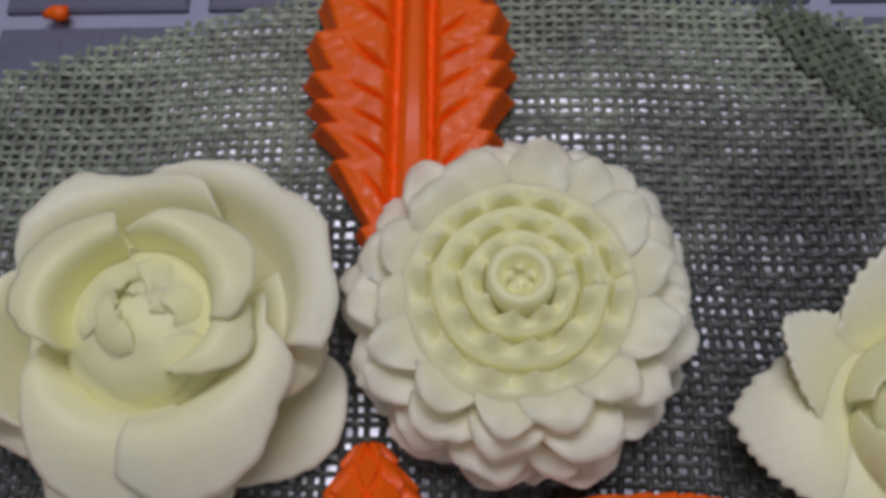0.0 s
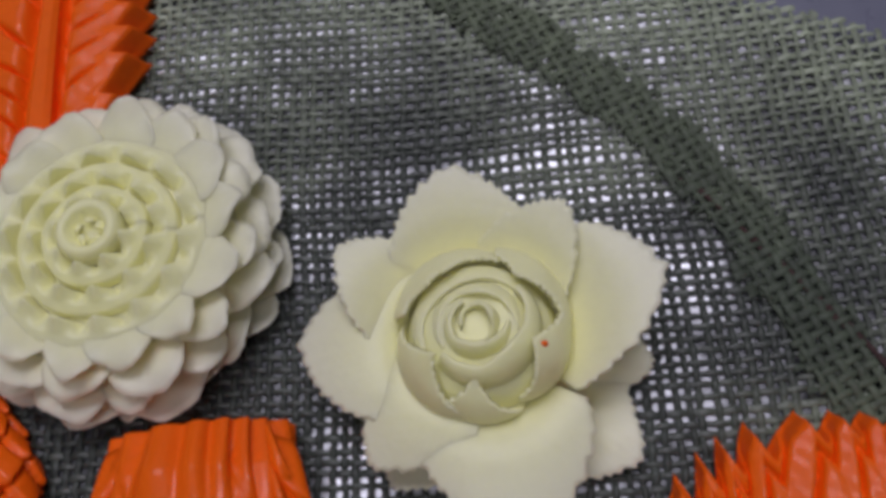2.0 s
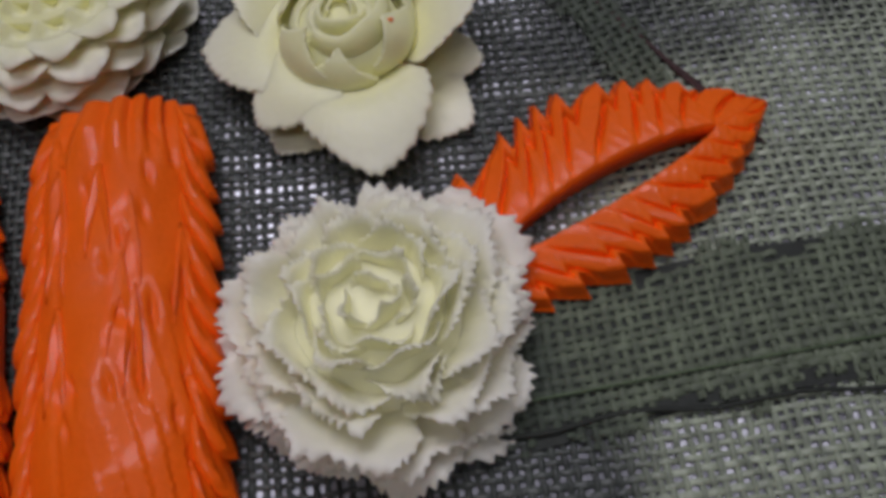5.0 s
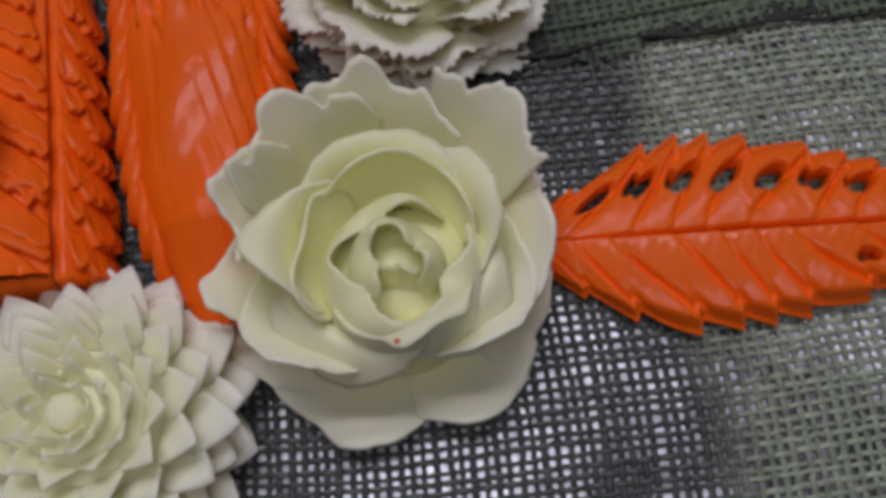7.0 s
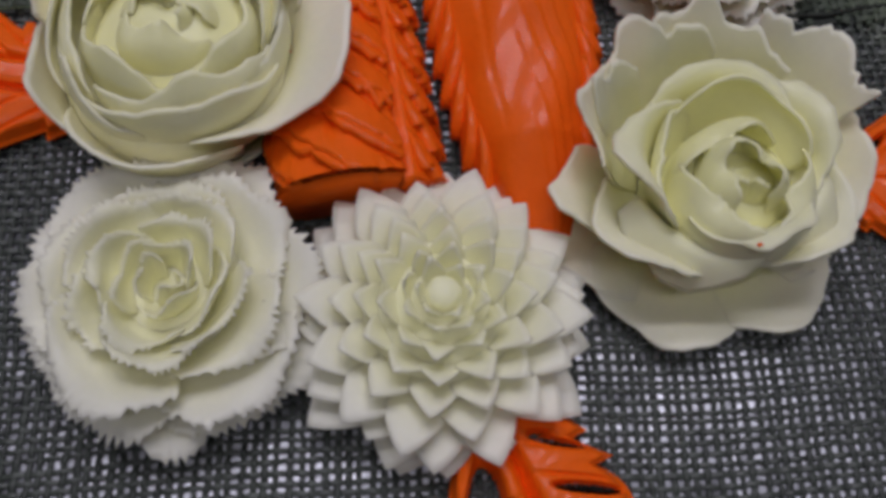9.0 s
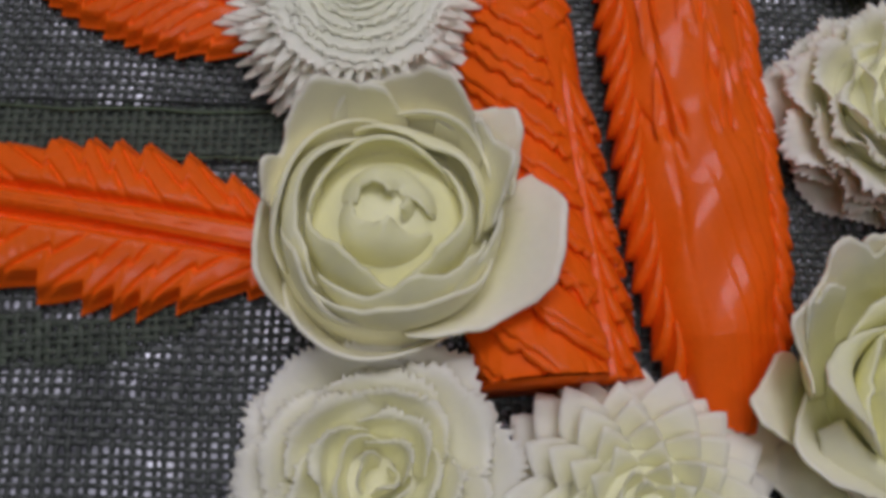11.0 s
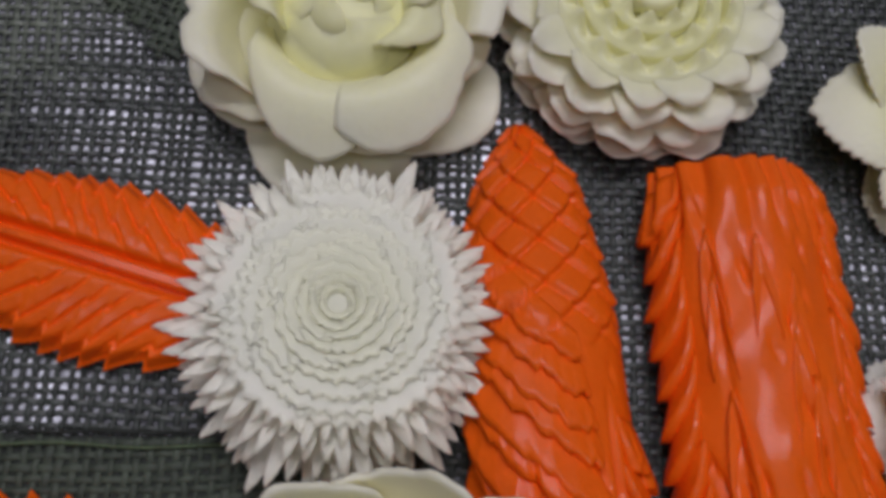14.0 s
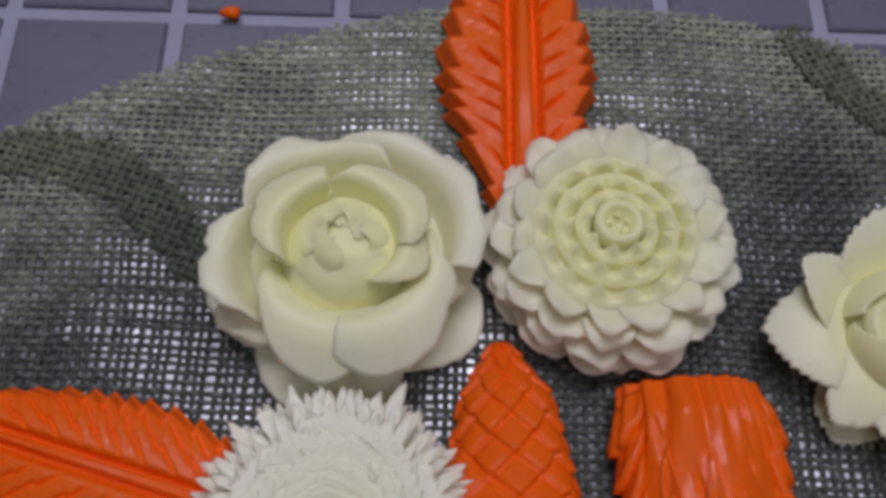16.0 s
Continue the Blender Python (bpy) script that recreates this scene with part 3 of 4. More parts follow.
spiral_dahlia()
carnation((0.0672, -0.0868, 0), 0, WHITE, 0.0222, 0.0215, "pale cream carved radish carnation with frilled serrated petals",
          ((8, 0.94, 0.06, 27, 0), (9, 1.03, 0.26, 26, 0), (9, 1.0, 0.46, 26, 0.1), (8, 0.90, 0.62, 28, 0.2), (8, 0.77, 0.75, 28, 0.3), (7, 0.62, 0.85, 32, 0.5), (6, 0.46, 0.92, 36, 0.7), (5, 0.31, 0.97, 44, 0.9), (3, 0.17, 0.99, 60, 1.0)), 13, 0.085, dome=0.80)
carnation((-0.0272, -0.1550, 0), 40, WHITE, 0.0222, 0.0180, "white carved radish carnation with broad frilled petals",
          ((5, 1.0, 0.05, 30, 0), (6, 1.04, 0.36, 40, 0), (6, 1.0, 0.58, 40, 0.1), (5, 0.82, 0.76, 46, 0.25), (5, 0.62, 0.88, 48, 0.45), (4, 0.44, 0.95, 56, 0.6), (3, 0.27, 0.97, 66, 0.8), (2, 0.14, 0.94, 80, 0.9)), 23, 0.11, dome=0.62)
pointed_dahlia()
chrysanthemum()

SMOOTH = {
    "low": (((0.35, 0.03), (0.60, 0.05), (0.85, 0.09), (1.05, 0.11)), dict(round_=0.34)),
    "stand": (((0.42, 0.12), (0.70, 0.42), (0.84, 0.76), (1.00, 0.80)), dict(round_=0.28, power=2.6)),
    "roll": (((0.44, 0.40), (0.54, 0.74), (0.70, 0.80), (1.00, 0.62)), dict(round_=0.60, power=1.12, edge=0.3, wave=0.0012)),
    "under": (((0.40, 0.20), (0.60, 0.40), (0.80, 0.46), (1.00, 0.36)), dict(round_=0.36, power=1.6)),
    "inner": (((0.38, 0.45), (0.42, 0.78), (0.48, 0.98), (0.70, 0.88)), dict(round_=0.42, power=1.5)),
    "bud": (((0.40, 0.40), (0.40, 0.68), (0.31, 0.86), (0.12, 0.94)), dict(round_=0.22, power=1.6)),
}
rose((-0.0340, -0.0218, 0), 0, CREAM, 0.0250, 0.0185, "cream carved radish rose with wide smooth curled petals",
     (("low", 262, 40, 1.08), ("low", 325, 36, 1.02), ("low", 192, 40, 1.0), ("low", 60, 40, 0.85), ("stand", 112, 52, 0.92), ("stand", 42, 52, 1.04, dict(skew=-0.4)),
      ("stand", 190, 38, 0.98, dict(droop=0.002)), ("under", 285, 40, 0.94), ("under", 205, 36, 0.98), ("under", 355, 34, 0.96), ("roll", 246, 54, 0.98, dict(skew=0.3)), ("roll", 320, 52, 1.06, dict(skew=-0.4)),
      ("inner", 158, 52, 0.98, dict(skew=-0.3)), ("inner", 48, 56, 0.98, dict(skew=-0.2)), ("inner", 345, 44, 0.92),
      ("bud", 262, 80, 1.0), ("bud", 150, 60, 0.86), ("bud", 40, 60, 0.84), ("bud", 205, 70, 0.62, dict(wave=0.0003, skew=0.4)), ("bud", 75, 80, 0.55, dict(wave=0.0003, skew=-0.4))),
     ((0.4, 0), (0.5, 0.2), (0.50, 0.52), (0.40, 0.74), (0.26, 0.86), (0.05, 0.91)), SMOOTH, ragged=0.035, thick=0.0017)

POINTED = {
    "low": (((0.32, 0.03), (0.58, 0.06), (0.84, 0.10), (1.10, 0.12)), dict(round_=0.48, power=1.25)),
    "plate": (((0.34, 0.30), (0.56, 0.56), (0.80, 0.58), (1.16, 0.44)), dict(round_=0.56, power=1.12, droop=0.0012)),
    "back": (((0.38, 0.25), (0.60, 0.52), (0.82, 0.74), (1.10, 0.84)), dict(round_=0.52, power=1.2, droop=0.0008)),
    "cup": (((0.44, 0.34), (0.55, 0.60), (0.50, 0.82), (0.36, 0.98)), dict(round_=0.52, power=1.15)),
    "coil": (((0.30, 0.50), (0.33, 0.76), (0.30, 0.90), (0.24, 0.96)), dict(round_=0.12, power=2, teeth=0, ragged=0.02)),
}
rose((0.0660, -0.0345, 0), 0, CREAM, 0.0205, 0.0158, "cream carved radish rose with broad pointed finely toothed petals",
     (("low", 318, 34, 1.10), ("low", 352, 30, 1.02), ("low", 232, 34, 0.98), ("back", 146, 36, 0.98), ("back", 52, 36, 0.9), ("back", 97, 52, 1.0), ("back", 14, 50, 1.10),
      ("plate", 176, 50, 1.06), ("plate", 226, 40, 0.92), ("plate", 277, 48, 1.14), ("cup", 30, 44, 1.04, dict(skew=0.4)), ("cup", 118, 50, 1.0, dict(round_=0.25)), ("cup", 335, 40, 0.98), ("cup", 215, 44, 0.98),
      ("cup", 262, 40, 0.98, dict(round_=0.75, power=1.0)), ("coil", 100, 100, 1.25), ("coil", 310, 90, 1.10), ("coil", 80, 130, 0.86), ("coil", 240, 120, 0.62), ("coil", 60, 130, 0.38)),
     ((0.4, 0), (0.5, 0.2), (0.50, 0.50), (0.42, 0.78), (0.22, 0.90), (0.05, 0.88)), POINTED, teeth=19, tooth=0.045, ragged=0.015, wave=0.0005, nu=77)

TORN = {
    "low": (((0.35, 0.03), (0.60, 0.06), (0.85, 0.12), (1.03, 0.18)), dict(round_=0.26)),
    "back": (((0.42, 0.25), (0.62, 0.55), (0.76, 0.92), (0.86, 1.12)), dict(round_=0.16, power=3.0, ragged=0.07)),
    "side": (((0.42, 0.20), (0.66, 0.42), (0.84, 0.66), (0.98, 0.78)), dict(round_=0.28)),
    "roll": (((0.42, 0.30), (0.58, 0.66), (0.70, 0.80), (0.90, 0.58)), dict(round_=0.46, power=1.5)),
    "cup": (((0.42, 0.40), (0.50, 0.74), (0.58, 0.98), (0.70, 1.02)), dict(round_=0.34, power=1.8, off=(0.0012, -0.0028))),
    "inner": (((0.36, 0.45), (0.42, 0.72), (0.36, 0.94), (0.24, 1.02)), dict(round_=0.34, power=1.6, off=(0.0028, -0.0055))),
    "mid": (((0.34, 0.40), (0.46, 0.70), (0.52, 0.92), (0.50, 1.06)), dict(round_=0.30, power=1.8, off=(0.0020, -0.0040))),
    "curl": (((0.22, 0.55), (0.24, 0.80), (0.19, 0.96), (0.12, 1.03)), dict(round_=0.18, off=(0.0028, -0.0055))),
}
rose((0.0583, -0.1395, 0), 0, CREAM, 0.0262, 0.0215, "cream carved radish rose with torn wavy petals and an orange speck",
     (("low", 300, 40, 1.02), ("low", 245, 40, 1.02), ("low", 205, 36, 0.98), ("low", 350, 40, 1.0), ("back", 84, 40, 1.02), ("back", 124, 40, 0.98), ("back", 40, 26, 1.22, dict(skew=-0.3)),
      ("back", 160, 30, 0.96), ("side", 186, 26, 1.06, dict(round_=0.5, power=1.3)), ("side", 2, 44, 1.0), ("side", 222, 40, 0.88), ("side", 325, 42, 0.90), ("roll", 252, 46, 0.92, dict(skew=-0.3)), ("roll", 318, 42, 0.90, dict(skew=-0.5)),
      ("cup", 96, 66, 1.0), ("cup", 24, 46, 1.0, dict(skew=0.3)), ("cup", 172, 48, 0.98), ("cup", 285, 60, 0.86), ("mid", 84, 74, 1.0), ("mid", 168, 50, 1.0), ("inner", 322, 64, 1.08), ("inner", 226, 66, 1.04), ("inner", 110, 64, 0.98),
      ("curl", 150, 90, 1.1), ("curl", 20, 80, 0.9), ("curl", 260, 70, 0.5)),
     ((0.4, 0), (0.5, 0.2), (0.46, 0.48), (0.38, 0.68), (0.24, 0.82), (0.05, 0.86)), TORN, (0.0020, -0.0042), ragged=0.04, wave=0.0014)

BOWL = {
    "low": (((0.35, 0.03), (0.60, 0.06), (0.80, 0.14), (0.92, 0.22)), dict(round_=0.3)),
    "front": (((0.36, 0.04), (0.74, 0.18), (0.90, 0.46), (0.99, 0.74)), dict(round_=0.30, power=2.0)),
    "back": (((0.42, 0.20), (0.66, 0.50), (0.82, 0.86), (0.92, 1.14)), dict(round_=0.26, power=2.2, ragged=0.06)),
    "bowl": (((0.36, 0.04), (0.76, 0.20), (0.90, 0.58), (0.97, 0.92)), dict(round_=0.30, power=2.0, ragged=0.04)),
    "ear": (((0.62, 0.20), (0.86, 0.52), (1.00, 0.84), (1.18, 0.97)), dict(round_=0.34, power=2.2, base=0.95)),
    "flare": (((0.44, 0.15), (0.72, 0.44), (0.92, 0.72), (1.16, 0.86)), dict(round_=0.32, power=2.0, base=0.95)),
    "cup": (((0.50, 0.40), (0.68, 0.56), (0.74, 0.78), (0.70, 0.98)), dict(round_=0.36, power=1.9, ragged=0.04)),
    "inner": (((0.40, 0.45), (0.50, 0.66), (0.50, 0.86), (0.42, 1.00)), dict(round_=0.32, power=1.8, ragged=0.04)),
    "bud": (((0.34, 0.55), (0.36, 0.78), (0.28, 0.95), (0.12, 1.02)), dict(round_=0.30, power=1.6, ragged=0.05)),
    "curl": (((0.18, 0.60), (0.22, 0.80), (0.20, 0.94), (0.13, 1.02)), dict(round_=0.2, ragged=0.06)),
}
rose((-0.0262, -0.1150, 0), 0, IVORY, 0.0240, 0.0235, "ivory carved radish rose with cupped half-open petals",
     (("low", 300, 44, 0.85), ("low", 180, 44, 0.85), ("front", 252, 50, 0.95), ("bowl", 186, 50, 0.95), ("back", 128, 48, 1.0), ("back", 76, 44, 1.0), ("back", 30, 36, 0.92), ("flare", 330, 50, 0.98, dict(skew=0.5)),
      ("ear", 38, 24, 0.96), ("cup", 150, 58, 1.04), ("cup", 52, 54, 1.06), ("cup", 282, 60, 1.0), ("cup", 215, 44, 1.0), ("cup", 345, 46, 1.0),
      ("inner", 50, 62, 1.34), ("inner", 165, 62, 1.34), ("inner", 285, 62, 1.30), ("inner", 105, 74, 1.10), ("inner", 225, 70, 1.08), ("inner", 340, 70, 1.06), ("bud", 80, 84, 1.0), ("bud", 250, 86, 0.94), ("curl", 20, 80, 0.8)),
     ((0.4, 0), (0.68, 0.15), (0.80, 0.42), (0.74, 0.62), (0.58, 0.68), (0.40, 0.82), (0.22, 0.92), (0.05, 0.92)), BOWL, ragged=0.03, wave=0.0013, thick=0.0016)


def crumb(place, size, label):
    rng = np.random.default_rng(int(abs(place[0]) * 1e5))
    verts, faces, n, rings_ = [], [], 10, 5
    for k in range(rings_):
        a = math.pi * (k + 0.5) / rings_
        for i in range(n):
            b = 2 * math.pi * i / n
            q = size * (1 + 0.25 * rng.standard_normal() * 0.6)
            verts.append((q * math.sin(a) * math.cos(b), 0.7 * q * math.sin(a) * math.sin(b), 0.5 * size * (1 - math.cos(a))))
    for k in range(rings_ - 1):
        for i in range(n):
            j = (i + 1) % n
            faces.append((k * n + i, k * n + j, (k + 1) * n + j, (k + 1) * n + i))
    faces += [tuple(range(n - 1, -1, -1)), tuple(range((rings_ - 1) * n, rings_ * n))]
    ob = mesh_object("carrot_crumb", verts, faces, CARROT)
    ob.location = place
    return tagged(ob, label, "crumb", "carrot crumbs")


crumb((-0.0625, 0.0395, -0.0022), 0.0024, "small orange carrot crumb lying on a tile joint")
crumb((0.0738, -0.0380, 0.0149), 0.0006, "tiny orange carrot shred stuck on a radish petal")
crumb((0.0600, -0.1566, 0.0220), 0.0005, "tiny orange carrot shred stuck on a radish petal")


# ---------------------------------------------------------------- carved carrot leaves
def leaf(place, turn, length, halves, label, teeth=11, height=0.005, slit=0.0, slit_to=0.8, holes=(), tip_pow=0.8, vein=0.45, wide_at=0.35, rib=True, root=0.4, slant=0.8, sharp=0.24, inner=9.0, relief=0.14, drop=0.40, rib_wide=0.13, rib_high=1.0):
    """A toothed leaf lying along its own +x, with cut veins and a middle rib; halves: its half widths on both sides."""
    f = thing("carved_leaf", place, turn, label, "carved leaf", "carved carrot leaves")
    nv, nu = 190, 33
    rng = np.random.default_rng(int(length * 1e5))
    for side, half in ((1, halves[0]), (-1, halves[1])):
        v = np.linspace(0, 1, nv)[:, None]
        q = np.linspace(0, 1, nu)[None, :]
        body = half * np.where(v < wide_at, root + (1 - root) * np.sin(np.clip(v / wide_at, 0, 1) * math.pi / 2), np.cos(np.clip((v - wide_at) / (1 - wide_at), 0, 1) * math.pi / 2) ** tip_pow)
        ph = v * teeth + 0.25 * np.sin(v * 17 + side)
        saw = ph - np.floor(ph)
        hw = np.maximum(body * (1 - sharp * 0.7 + sharp * saw), 0.0006)
        off = slit * half * np.clip(np.sin(np.clip((v - 0.02) / (slit_to - 0.02), 0, 1) * math.pi), 0, 1) ** 0.6
        y = off + q * np.maximum(hw - off, 0.0005)
        x = v * length + 0.30 * half * q**1.5 * np.clip(v * 6, 0, 1) * (1 - v)
        groove = (ph - slant * q**1.2) % 1.0
        d = y / half
        low = np.exp(-(((groove - 0.0) / 0.10) ** 2)) + np.exp(-(((groove - 1.0) / 0.05) ** 2))
        h = height * (1 - drop * q**2) * (0.45 + 0.55 * np.clip(np.sin(np.clip(v, 0, 1) * math.pi), 0, 1) ** 0.5)
        h = h * (1 - vein * np.clip(low, 0, 1) * np.clip(q * 3.5 - 0.35, 0, 1) * np.clip((inner - q) * 4, 0, 1)) * (1 - relief + relief * groove)
        if not rib and not slit:
            h = h * (1 - 0.6 * np.exp(-((d / 0.07) ** 2)))
        if rib:
            h = h * (1 - 0.5 * np.exp(-(((d - rib_wide - 0.03) / 0.06) ** 2)))
        h = np.maximum(h * np.clip((1 - q) * 7, 0.14, 1), 0.0006) + 0.00005 * np.sin(x * 2100 + 3 * q) * np.sin(q * 17 + v * 60)
        keep = np.ones((nv - 1, nu - 1), bool)
        for hv, hq, rv, rq in holes:
            if hq * side < 0:
                continue
            dd = ((v - hv - 0.10 * (q - abs(hq))) / rv) ** 2 + ((q - abs(hq)) / rq) ** 2
            h = h * np.clip((dd - 0.95) / 0.7, 0.08, 1) ** 0.5
            dm = dd[:-1, :-1] + dd[1:, :-1] + dd[:-1, 1:] + dd[1:, 1:]
            keep &= dm > 4.0
        top = np.stack([x + 0 * h, side * y + 0 * h, h], -1)
        bot = top.copy()
        bot[..., 2] = 0.0002
        verts, faces = close_sheets(top, bot, keep)
        if side < 0:
            faces = [p[::-1] for p in faces]
        mesh_object("leaf_half", verts, faces, CARROT, f)
    if rib:
        n = 40
        verts, faces = [], []
        for i in range(n):
            s = i / (n - 1)
            w = rib_wide * halves[0] * (1 - 0.8 * s) + 0.0002
            z = rib_high * height * (0.5 + 0.55 * math.sin(math.pi * min(max(s, 0.02), 0.98)) ** 0.5)
            for yy, zz in ((-w, 0.0004), (-w, z * 0.9), (-0.5 * w, z), (0.5 * w, z), (w, z * 0.9), (w, 0.0004)):
                verts.append((s * length * 0.985, yy, zz))
        for i in range(n - 1):
            faces += [(i * 6 + k, i * 6 + 6 + k, i * 6 + 7 + k, i * 6 + 1 + k) for k in range(5)]
        faces += [tuple(range(6)), tuple(range(n * 6 - 1, n * 6 - 7, -1))]
        mesh_object("rib", verts, [p[::-1] for p in faces], CARROT, f, smooth=False)
    return f


leaf((-0.0004, -0.011, 0.001), 90, 0.076, (0.0174, 0.0152), "bright orange carved carrot leaf with toothed edges and raised rib", 12, 0.0062, wide_at=0.42, root=0.3, vein=0.60, slant=1.6, inner=0.62, relief=0.04, drop=0.08)
leaf((0.0835, -0.0780, 0.001), 25.5, 0.0548, (0.0205, 0.0128), "orange carved carrot leaf slit open along its middle", 11, 0.0060, 0.20, 0.80, rib=False, wide_at=0.36, root=0.72, slant=1.6, relief=0.09, drop=0.25)
leaf((0.0805, -0.1382, 0.001), -3.5, 0.076, (0.0178, 0.0150), "orange carved carrot leaf pierced by a row of oval holes", 11, 0.0050, 0.03, 1.0,
     [(0.120 + 0.092 * i, 0.54, 0.026, 0.13) for i in range(8)] + [(0.66 + 0.1 * i, -0.5, 0.018, 0.1) for i in range(2)], rib=False, wide_at=0.28, root=0.25, vein=0.42, slant=1.3, sharp=0.17, relief=0.12, drop=0.40)
leaf((0.0195, -0.170, 0.001), -70, 0.048, (0.0140, 0.0135), "orange carved carrot leaf with large pierced loops", 6, 0.0055,
     holes=[(0.36, -0.52, 0.13, 0.24), (0.70, -0.5, 0.10, 0.22), (0.24, 0.62, 0.022, 0.30), (0.42, 0.60, 0.022, 0.30), (0.60, 0.58, 0.022, 0.30)], wide_at=0.4, root=0.45, vein=0.2, relief=0.05, rib=False)
leaf((-0.0470, -0.0668, 0.001), 164, 0.064, (0.0152, 0.0135), "orange carved carrot leaf with fine slanting cuts", 15, 0.0055, wide_at=0.3, root=0.62, vein=0.30, slant=2.6, rib=True, sharp=0.15, relief=0.05, drop=0.45, rib_wide=0.06, rib_high=0.85)
leaf((-0.0420, -0.1145, 0.001), 172, 0.080, (0.0170, 0.0155), "orange carved carrot leaf with deep saw teeth", 12, 0.0065, wide_at=0.34, root=0.42, vein=0.26, slant=2.0, rib=True, sharp=0.22, relief=0.06, drop=0.40, rib_high=0.92)


# ---------------------------------------------------------------- carved carrot sticks
def stick(ends, halfs, heights, pattern, label):
    """A carved carrot lying from ends[0] to ends[1]; returns it and the function of its skin."""
    (x0, y0), (x1, y1) = ends
    length = math.hypot(x1 - x0, y1 - y0)
    f = thing("carved_carrot", (x0, y0, 0), math.degrees(math.atan2(y1 - y0, x1 - x0)), label, "carved carrot", "carved carrot sticks")

    def skin(v, s, lift=0.0):
        """A place on the carrot: v along it from 0 to 1, s across its back from 0 to 1."""
        v, s, lift = np.broadcast_arrays(np.asarray(v, float), np.asarray(s, float), np.asarray(lift, float))
        a = s * math.pi
        hw, ht = np.interp(v, *zip(*halfs)), np.interp(v, *zip(*heights))
        d = pattern(v, s) + lift
        return np.stack([v * length, -np.cos(a) * (hw + d), np.maximum(np.sin(a) * (ht + d) * 0.72 + ht * 0.28, 0.0004)], -1)

    v = np.linspace(0, 1, 240)[:, None]
    top = skin(v, np.linspace(-0.07, 1.07, 110)[None, :])
    bot = top.copy()
    bot[..., 2] = 0.0003
    bot[..., 1] *= 0.8
    verts, faces = close_sheets(top, bot)
    mesh_object("body", verts, [p[::-1] for p in faces], CARROT, f)
    return f, skin


def flake(f, skin, name, v_of, s_range, deep, jag, rise, n=60, m=7):
    """A cut shaving on a carrot: its upper edge follows v_of(s), its lower edge stands off the skin."""
    s = np.linspace(*s_range, n)[None, :]
    k = np.linspace(0, 1, m)[:, None]
    ends = np.clip(np.sin(np.linspace(0, 1, n)[None, :] * math.pi), 0, 1) ** 0.4
    torn = np.random.default_rng(int(1000 * abs(float(v_of(0.5))) + 5))
    knots = torn.standard_normal(26)
    reach = deep * (0.35 + 0.65 * ends) + 0.7 * jag * np.interp(s, np.linspace(*s_range, 26), knots)
    v = np.clip(v_of(s) + k * reach, 0.001, 0.999)
    top = skin(v, s, rise * k * (0.5 + 0.5 * ends) + 0.0003)
    bot = skin(v, s, -0.0008)
    verts, faces = close_sheets(top, bot)
    mesh_object(name, verts, [p[::-1] for p in faces], CARROT, f)


def dents(v, s, seed, count, lo, hi):
    rng = np.random.default_rng(seed)
    out = np.zeros(np.broadcast(v, s).shape)
    for _ in range(count):
        dv, ds, w = rng.uniform(lo, hi), rng.uniform(0.2, 0.8), rng.uniform(0.5, 1.0)
        out = out - 0.0014 * w * np.exp(-(((v - dv) / (0.026 * w)) ** 2) - ((s - ds - 0.5 * (v - dv)) / 0.013) ** 2)
    return out


def lattice(v, s):
    x, w = v * 0.104, (s - 0.5) * 0.034
    p, q = (x + 0.8 * w) / 0.0072, (x - 0.8 * w) / 0.0072
    gp, gq = np.abs(p - np.round(p)), np.abs(q - np.round(q))
    cut = -0.0010 * (np.exp(-((gp / 0.08) ** 2)) + np.exp(-((gq / 0.08) ** 2))) + 0.0010 * ((p % 1) - 0.5) + 0.0008 * ((q % 1) - 0.5)
    strip = -0.0022 * np.exp(-(((s - 0.715) / 0.012) ** 2)) * np.clip((v - 0.42) * 8, 0, 1)
    return cut * np.clip((0.38 - v) / 0.05, 0, 1) + strip + dents(v, s, 5, 20, 0.4, 1.0)


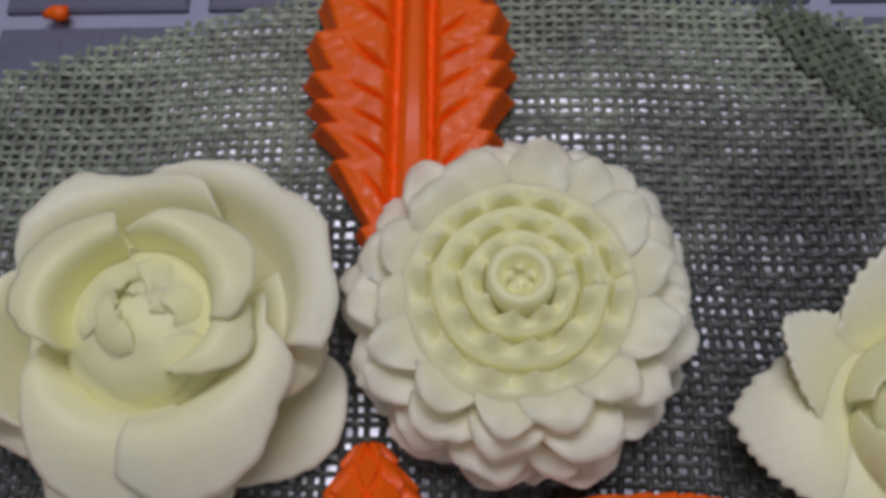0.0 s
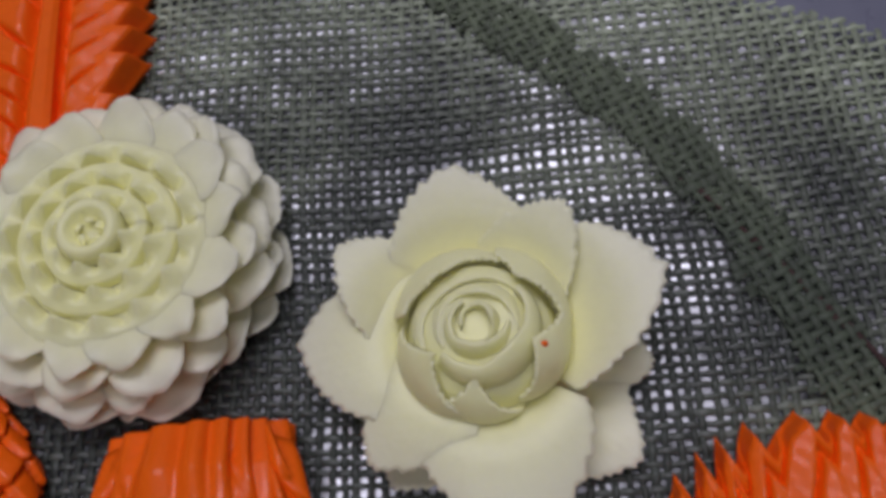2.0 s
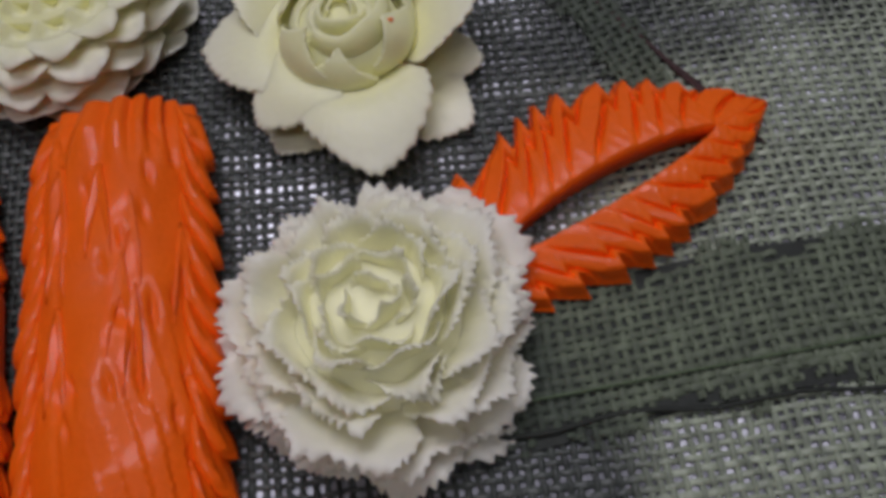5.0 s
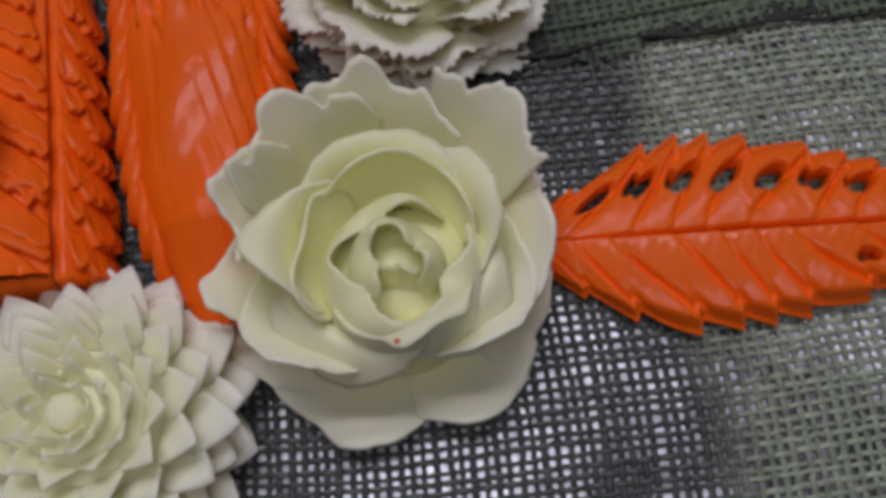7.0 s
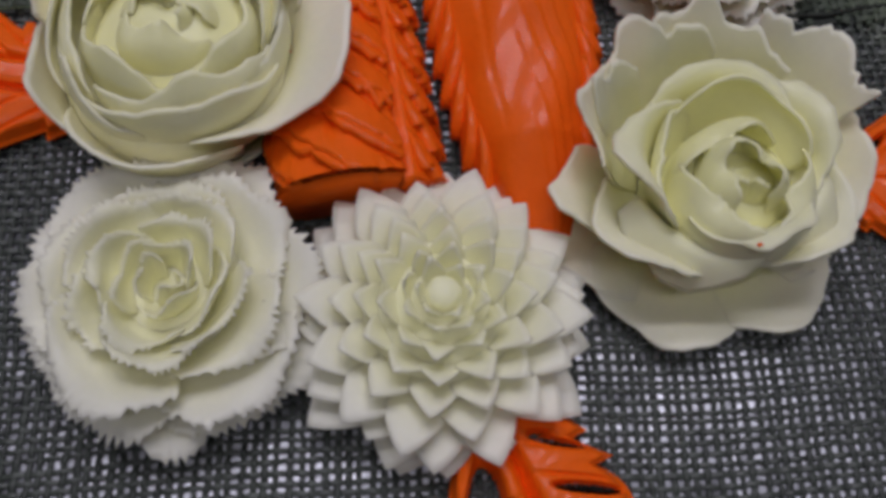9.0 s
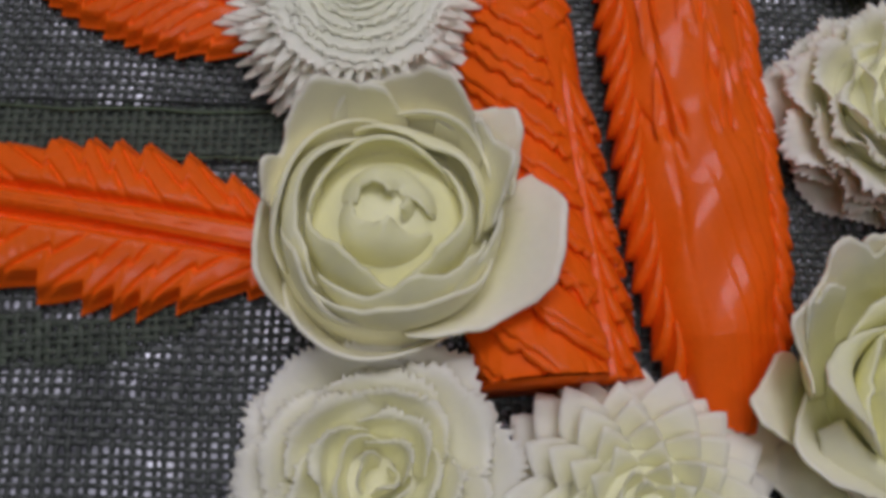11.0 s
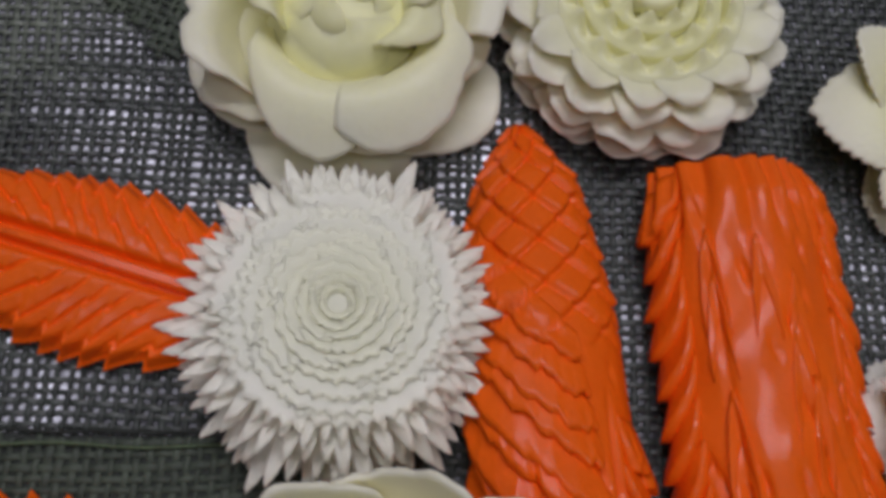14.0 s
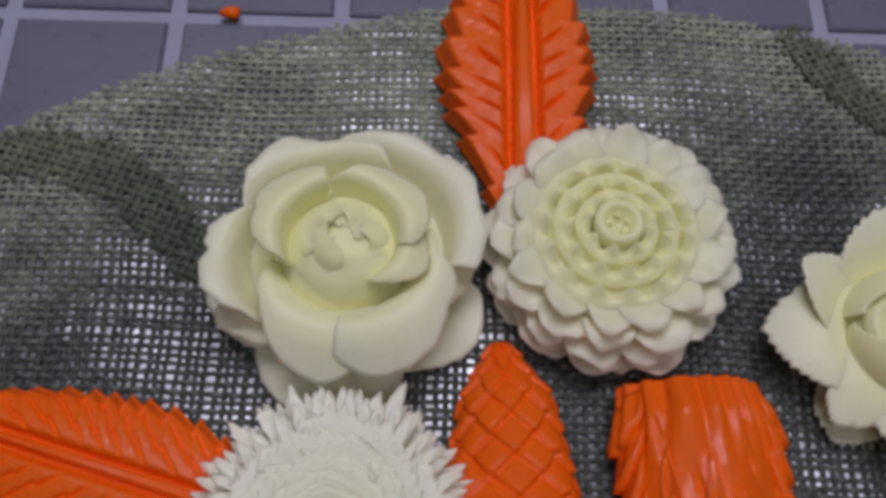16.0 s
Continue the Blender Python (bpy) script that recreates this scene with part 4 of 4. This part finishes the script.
def bark(v, s):
    w = s - 0.5
    crease = -0.0008 * np.exp(-(((w + 0.20 - 0.06 * v) / 0.016) ** 2)) * np.clip(1.5 - v * 1.7, 0, 1)
    flute = 0.0021 * (np.abs(np.sin(s * 28 + 1.2 * np.sin(s * 9))) - 0.6) * np.clip(1.4 - v * 9, 0, 1)
    facet = 0.0002 * np.sin(s * 21 + 2.2 * np.sin(v * 9)) + 0.0003 * np.sin(v * 31 + s * 14)
    stroke = 0.0006 * (((s * 13 - v * 9) % 1.0) - 0.5) * np.clip((v - 0.3) * 4, 0, 1) * np.clip((s - 0.45) * 6, 0, 1)
    return crease + flute + facet + stroke + dents(v, s, 9, 26, 0.06, 0.60)


lattice_carrot, skin = stick(((-0.0056, -0.0352), (0.0020, -0.1395)), ((0, 0.002), (0.10, 0.0085), (0.3, 0.0115), (0.6, 0.0120), (1, 0.0136)),
                             ((0, 0.003), (0.1, 0.008), (0.3, 0.0115), (0.7, 0.0135), (1, 0.016)), lattice, "orange carrot carved with diamond lattice and rows of feathers")
for i in range(18):
    flake(lattice_carrot, skin, "feather", lambda s, i=i: 0.14 + 0.043 * i + 0.40 * (s - 0.02) ** 1.15 - 0.012 * np.sin(3 * i), (0.06 + 0.05 * (i % 2), 0.60 + 0.012 * min(i, 7)), 0.075, 0.008, 0.0021, n=110)
for i in range(8):
    flake(lattice_carrot, skin, "feather", lambda s, i=i: 0.46 + 0.065 * i + 0.10 * (s - 0.7), (0.745, 1.03), 0.075, 0.014, 0.0020, n=40)

bark_carrot, skin = stick(((0.0272, -0.0432), (0.0322, -0.1465)), ((0, 0.0116), (0.12, 0.0130), (0.55, 0.0134), (0.75, 0.0122), (0.9, 0.0085), (1, 0.0045)),
                          ((0, 0.0105), (0.06, 0.013), (0.6, 0.0145), (0.85, 0.0125), (1, 0.005)), bark, "glossy orange carrot carved with saw-toothed sides")
for i in range(15):
    for lo, hi in ((-0.05, 0.20), (0.80, 1.05)):
        flake(bark_carrot, skin, "saw_tooth", lambda s, i=i, lo=lo: 0.03 + 0.058 * i + 0.22 * np.abs(s - 0.5) ** 1 - 0.09, (lo, hi), 0.080, 0.0, 0.0023, n=20, m=6)

SPLIT = np.random.default_rng(21)
for i in range(8):
    v0, s0, w = SPLIT.uniform(0.12, 0.42), SPLIT.uniform(0.2, 0.8), SPLIT.uniform(0.03, 0.05)
    flake(bark_carrot, skin, "splinter", lambda s, v0=v0, s0=s0, w=w: v0 + 0.09 * np.abs((s - s0) / w) ** 1.3, (s0 - w, s0 + w), -0.07, 0.006, 0.0003 + 0.0008 * SPLIT.random(), n=13, m=6)
